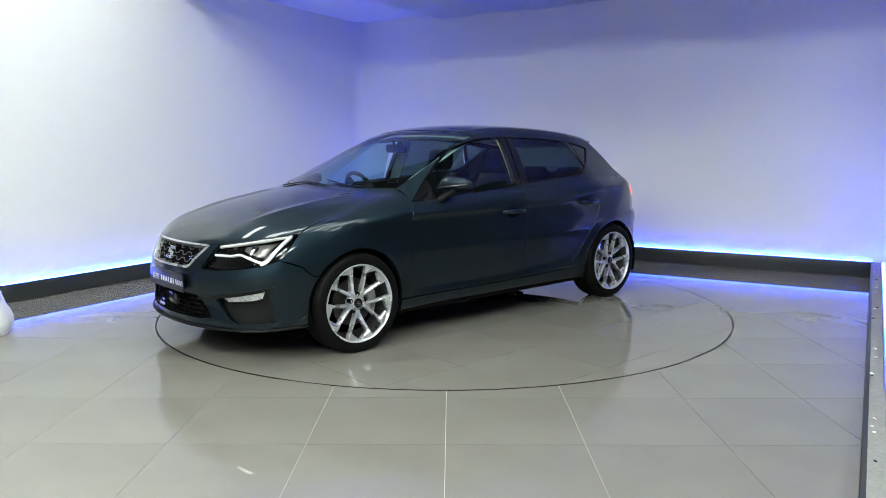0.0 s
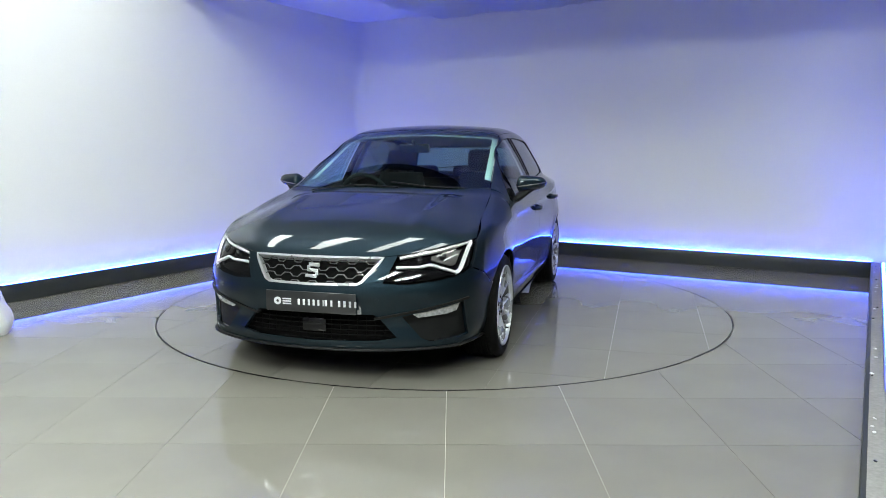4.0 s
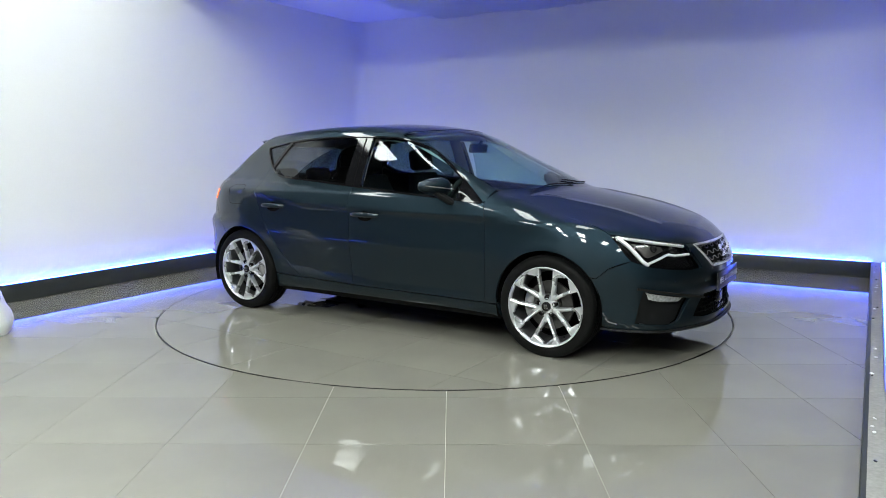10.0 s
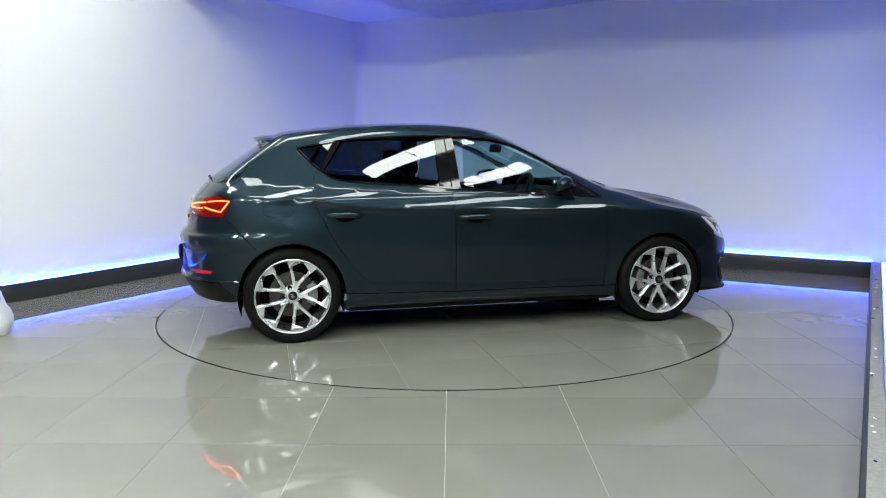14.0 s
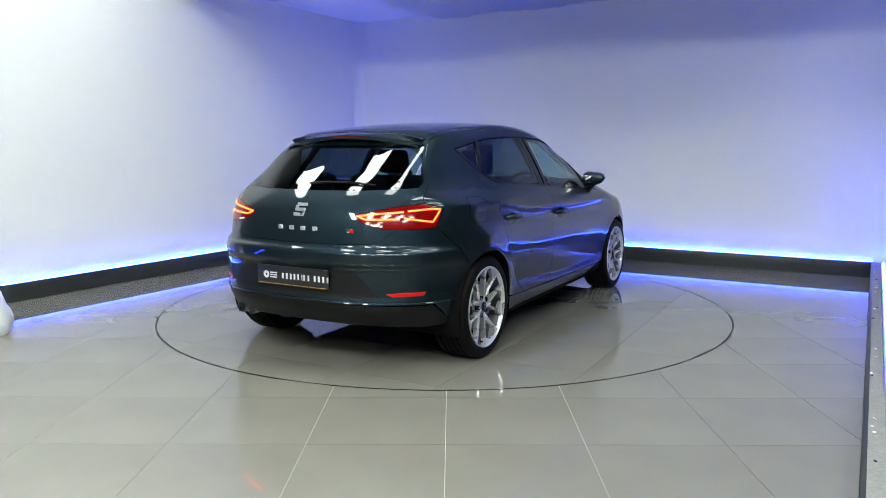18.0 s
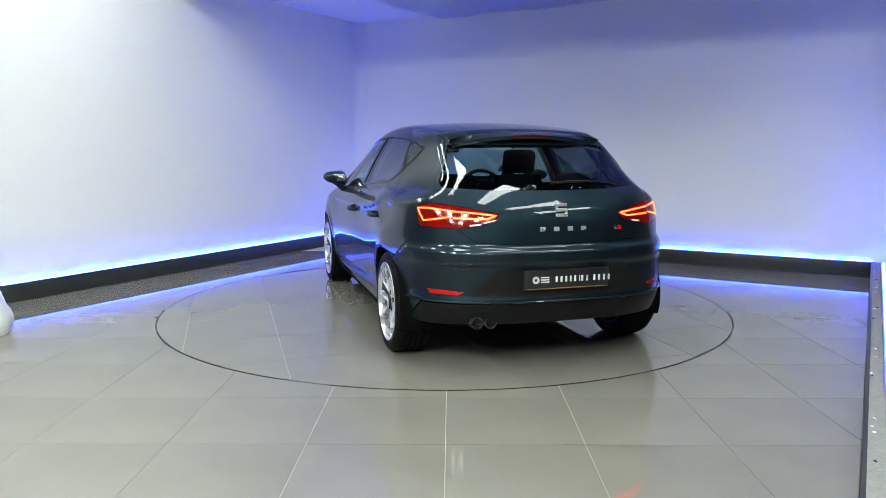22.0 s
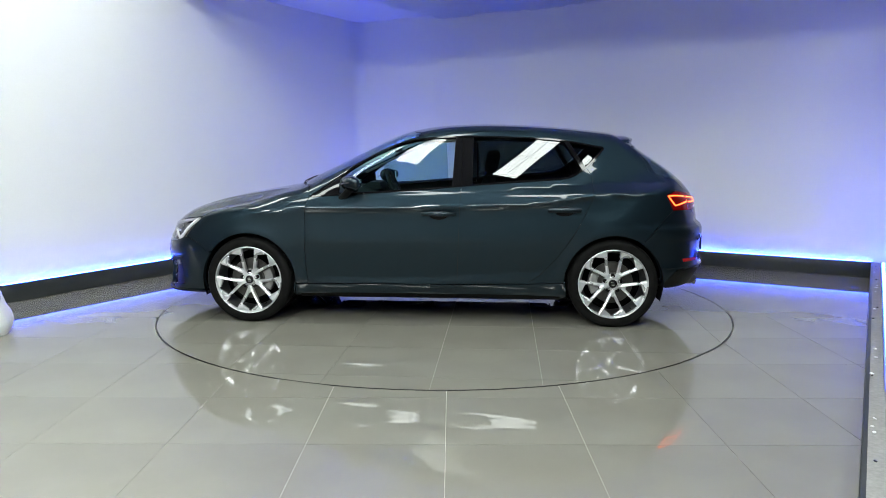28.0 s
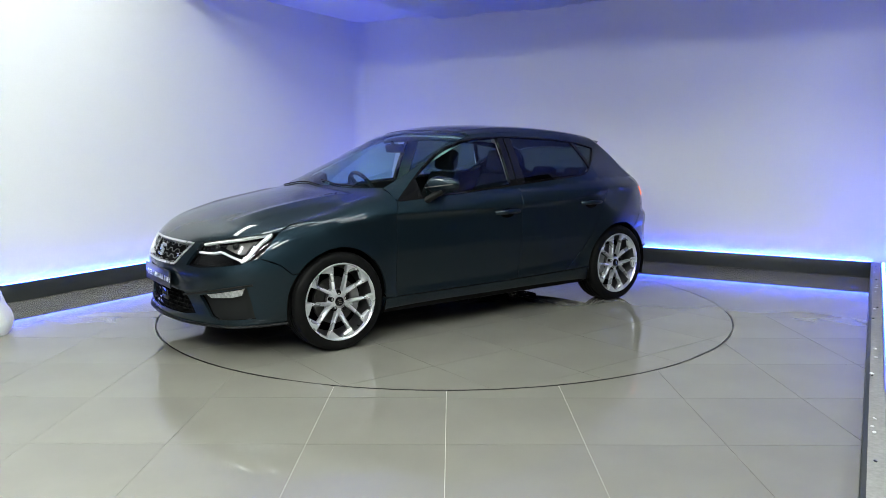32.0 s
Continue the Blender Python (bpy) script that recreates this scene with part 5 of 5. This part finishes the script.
    for dy, c, w in ((0.012, CHROME, 0.020), (-0.012, REFLECTOR, 0.024)):
        bm = bmesh.new()
        box(bm, (0.006, w, 0.022), (p[0] - 0.002, p[1] + dy, p[2]), Matrix.Rotation(radians(12), 4, "X"), bevel=0.002)
        add("trim_mark", bm, c, gate)
    wp = lift("behind", [(0.02, 1.066), (-0.10, 1.074), (-0.25, 1.074), (-0.42, 1.062)], -0.014)
    bm = bmesh.new()
    tube(bm, wp, lambda t: 0.010 - 0.005 * t, 8, 0.8)
    add("rear_wiper", bm, BLACK, gate)
    rows = []
    ys = np.linspace(-0.500, 0.500, 31)
    for y, f0 in zip(ys, lift("top", np.stack([0 * ys - 1.40, ys], -1))):
        e = abs(y) / 0.500
        xb = -1.540 + 0.100 * e ** 2.4
        zb = f0[2] - 0.022 - 0.012 * e
        th = 0.034 * (1 - 0.3 * e ** 3)
        rows.append([(-1.38, y, f0[2] + 0.000), (-1.46, y, f0[2] - 0.002), (xb + 0.02, y, zb + 0.010), (xb, y, zb + 0.002), (xb + 0.004, y, zb - th * 0.60), (-1.50, y, zb - th * 0.85), (-1.40, y, f0[2] - 0.03)])
    sp = add("roof_spoiler", shell_of(rows), PAINT, car, "blue-grey roof spoiler")
    rows = []
    ys = np.linspace(-0.13, 0.13, 13)
    for y, f0 in zip(ys, lift("top", np.stack([0 * ys - 1.40, ys], -1))):
        xb = -1.540 + 0.100 * (abs(y) / 0.500) ** 2.4
        zb = f0[2] - 0.022
        rows.append([(xb - 0.0015, y, zb - 0.002), (xb + 0.004, y, zb - 0.016), (xb + 0.03, y, zb - 0.012), (xb + 0.03, y, zb - 0.004)])
    add("brake_light", shell_of(rows), RED_LENS, sp, "red high brake light")

    # rear bumper pieces
    add("bumper_crease", strip("behind", [(0.78, 0.600), (0.60, 0.607), (0.40, 0.612), (0.0, 0.612)], 0.006, 0.0004, 0.01, False, 30), CAVITY, rb)
    add("bumper_crease", strip("behind", [(0.78, 0.600), (0.60, 0.607), (0.40, 0.612), (0.0, 0.612)], 0.006, 0.0004, 0.01, True, 30), CAVITY, rb)
    rec = lift("behind", [(0.0, 0.605), (0.395, 0.605), (0.545, 0.452), (0.50, 0.440), (0.0, 0.436)])
    add("plate_recess", panel("behind", flat("behind", full(rec)), sink=-0.0015, depth=0.004), BLACK, rb, "black number plate recess")
    for s in (1, -1):
        rf = lift("behind", [(0.745, 0.480), (0.66, 0.480), (0.57, 0.472), (0.60, 0.452), (0.735, 0.455)])
        add("reflector", panel("rear", flat("rear", rf), mirror=s < 0, sink=-0.002, depth=0.01, step=0.02), REFLECTOR, rb, "red rear reflector")
    lipb = lift("rear", [(radians(a), 0.415) for a in np.linspace(-46, 46, 50)])
    bm = bmesh.new()
    tube(bm, lipb, 0.008, 8, 0.7)
    add("bumper_lip", bm, PAINT, rb)
    for y in (0.498, 0.415):
        bm = bmesh.new()
        bmr = lathe(bm, [(0.026, -0.12), (0.034, -0.12), (0.036, 0.0), (0.033, 0.004), (0.030, 0.0), (0.030, -0.10), (0.0, -0.10)], 28)
        bmesh.ops.rotate(bm, cent=(0, 0, 0), matrix=Matrix.Rotation(radians(90), 3, "Z"), verts=bm.verts)
        bmesh.ops.translate(bm, verts=bm.verts, vec=(-1.970, y, 0.292))
        add("exhaust_pipe", bm, PIPE, rb, "steel exhaust tailpipe")

    # number plates with plain bars
    for ahead, z, parent in ((True, 0.455, fb), (False, 0.540, rb)):
        view = "ahead" if ahead else "behind"
        x = lift(view, [(0.0, z)])[0][0] + (0.006 if ahead else -0.010)
        sg = 1 if ahead else -1
        bm = bmesh.new()
        box(bm, (0.010, 0.520, 0.111), (x, 0, z), bevel=0.003)
        plate = add("number_plate", bm, PLATE, parent, "black plate with plain pale bars")
        xf = x + sg * 0.0065
        y = 0.165
        for k, w in enumerate((0.024, 0.024, 0.022, 0.022, 0.022, 0.010, 0.026, 0.022, 0.0, 0.024, 0.026, 0.024, 0.022)):
            if w:
                bm = bmesh.new()
                box(bm, (0.002, w * 0.52, 0.032), (xf, sg * (0.180 - y) - sg * 0.08, z), bevel=0.0006)
                add("print_bar", bm, PRINT, plate)
            y -= (w or 0.012) + 0.0055
        bm = bmesh.new()
        lathe(bm, [(0.008, -0.001), (0.021, -0.001), (0.021, 0.001), (0.008, 0.001)], 24, close=True)
        bmesh.ops.rotate(bm, cent=(0, 0, 0), matrix=Matrix.Rotation(radians(90), 3, "Z"), verts=bm.verts)
        bmesh.ops.translate(bm, verts=bm.verts, vec=(xf, -sg * 0.190, z))
        for k in range(3):
            box(bm, (0.002, 0.050, 0.007), (xf, -sg * 0.135, z + 0.013 - 0.013 * k))
        add("print_mark", bm, PRINT, plate, "pale round mark beside bars")
        if not ahead:
            bm = bmesh.new()
            box(bm, (0.002, 0.49, 0.004), (xf, 0, z - 0.050))
            add("print_line", bm, ORANGE, plate, "brownish printed line")

    # wipers on the screen's foot
    for pts in ([(1.035, -0.52), (1.03, -0.25), (1.055, 0.05), (1.06, 0.12)], [(1.00, 0.05), (1.02, 0.30), (0.965, 0.56)]):
        bm = bmesh.new()
        tube(bm, lift("top", smooth_line(np.array(pts), 14), -0.007), 0.006, 8, 0.7)
        add("wiper", bm, BLACK)
    half = lift("top", cat(COWL[::-1] + [0.03, 0.0], COWL - [0.02, 0.0]))
    add("cowl", panel("top", flat("top", full(half)), sink=0.006, depth=0.03, gap=0), BLACK, label="black plastic cowl at the foot of the windscreen")
    # fuel flap seam and tailgate seam pieces on the driver's side
    loop = [( -1.393 + 0.095 * math.copysign(abs(math.cos(a)) ** 0.5, math.cos(a)), 0.908 + 0.075 * math.copysign(abs(math.sin(a)) ** 0.5, math.sin(a))) for a in np.linspace(0, 2 * math.pi, 49)]
    add("fuel_flap_seam", strip("side", np.array(loop), 0.0035, 0.0006, 0.006, True, 0), CAVITY, label="seam of the fuel flap")
    # parking sensors
    for view, pts, parent in (("ahead", ((0.62, 0.50), (0.36, 0.475), (-0.36, 0.475), (-0.62, 0.50)), fb), ("behind", ((0.66, 0.655), (0.28, 0.66), (-0.28, 0.66), (-0.66, 0.655)), rb)):
        for q in pts:
            p = lift(view, [q])[0]
            n = skin_normal(np.array([p]))[0]
            bm = bmesh.new()
            bmesh.ops.create_cone(bm, cap_ends=True, segments=14, radius1=0.009, radius2=0.008, depth=0.004, matrix=Matrix.Translation(p) @ Vector(n).to_track_quat("Z", "Y").to_matrix().to_4x4())
            add("parking_sensor", bm, PAINT, parent)


def build_cabin(car):
    def add(name, bm, mat, label="", parent=car):
        ob = part(name, bm, mat, parent, label, 60)
        if parent is car:
            ob.location = SHIFT
        return ob

    bm = bmesh.new()
    box(bm, (2.3, 1.36, 0.05), (-0.35, 0, 0.33), bevel=0.01)
    add("cabin_floor", bm, CABIN)
    bm = bmesh.new()
    prof = [(1.06, 0.70), (1.06, 0.935), (0.86, 0.955), (0.66, 0.945), (0.52, 0.90), (0.50, 0.78), (0.60, 0.60), (0.80, 0.55)]
    rows = [[(x - 0.10 * (y / 0.66) ** 2, y, z - 0.01 * (y / 0.66) ** 2) for x, z in prof] for y in np.linspace(-0.66, 0.66, 13)]
    add("dashboard", shell_of(rows), CABIN, "dark dashboard")
    bm = bmesh.new()
    rows = [[(x, y, z) for x, z in ((0.70, 0.93), (0.60, 0.985), (0.52, 0.975), (0.50, 0.92))] for y in np.linspace(-0.55, -0.20, 7)]
    add("instrument_hood", shell_of(rows), CABIN)
    # steering wheel on the car's right
    bm = bmesh.new()
    m = Matrix.Translation((0.40, -0.37, 0.90)) @ Matrix.Rotation(radians(-66), 4, "Y")
    tube(bm, [m @ Vector((0.185 * math.cos(a), 0.185 * math.sin(a), 0)) for a in np.linspace(0, 2 * math.pi, 40, endpoint=False)], 0.016, 10, closed=True)
    for a in (0, 125, 235):
        tube(bm, [m @ Vector((0.05 * math.cos(radians(a + 90)), 0.05 * math.sin(radians(a + 90)), 0)), m @ Vector((0.18 * math.cos(radians(a + 90)), 0.18 * math.sin(radians(a + 90)), 0))], 0.016, 8)
    bmesh.ops.create_cone(bm, cap_ends=True, segments=24, radius1=0.075, radius2=0.06, depth=0.05, matrix=m)
    add("steering_wheel", bm, CABIN, "dark round steering wheel")
    # seats
    def seat(x, y, width, back_top):
        rows = []
        for t in np.linspace(0, 1, 9):
            z = 0.52 + (back_top - 0.52) * t
            cx = x - 0.30 - 0.20 * t
            w = width * (1 - 0.28 * t ** 2.2) / 2
            d = 0.075 - 0.025 * t
            rows.append([(cx + d * math.copysign(abs(math.cos(a)) ** 0.6, math.cos(a)), y + w * math.copysign(abs(math.sin(a)) ** 0.5, math.sin(a)), z) for a in np.linspace(0, 2 * math.pi, 20, endpoint=False)])
        s = add("seat", shell_of(rows), FABRIC, "dark fabric car seat")
        bm = bmesh.new()
        box(bm, (0.56, width, 0.17), (x, y, 0.47), bevel=0.05)
        add("cushion", bm, FABRIC, "", s)
        return s

    def headrest(parent, x, y, z, w, h):
        bm = bmesh.new()
        box(bm, (0.10, w, h), (x, y, z), Matrix.Rotation(radians(-10), 4, "Y"), bevel=0.04)
        for dy in (-0.05, 0.05):
            tube(bm, [(x - 0.005, y + dy, z - h / 2 - 0.06), (x, y + dy, z)], 0.006, 6)
        add("headrest", bm, FABRIC, "", parent)

    for y in (0.36, -0.36):
        s = seat(0.06, y, 0.52, 1.06)
        headrest(s, -0.45, y, 1.165, 0.26, 0.18)
    s = seat(-0.80, 0.0, 1.26, 0.98)
    for y in (0.40, 0.0, -0.40):
        headrest(s, -1.30, y, 1.04, 0.25, 0.12)
    bm = bmesh.new()
    box(bm, (0.42, 1.15, 0.03), (-1.58, 0, 0.94), bevel=0.01)
    add("parcel_shelf", bm, CABIN, "dark parcel shelf")
    bm = bmesh.new()
    box(bm, (0.03, 0.24, 0.065), (0.33, 0, 1.265), Matrix.Rotation(radians(12), 4, "Y"), bevel=0.012)
    tube(bm, [(0.33, 0, 1.27), (0.36, 0, 1.32)], 0.012, 8)
    add("inner_mirror", bm, CABIN, "black rear-view mirror")


build_room()
build_floor()
disc = build_turntable()
build_lamps()
build_sheet()
build_bag()
car = build_car()
detail_car(car)
build_cabin(car)
build_wheels(car)


def motions():
    rows = [(t, pose(0, 0, 0, 0, 0, a)) for t, a in TURN]
    walk(disc, rows)
    walk(car, rows)


motions()
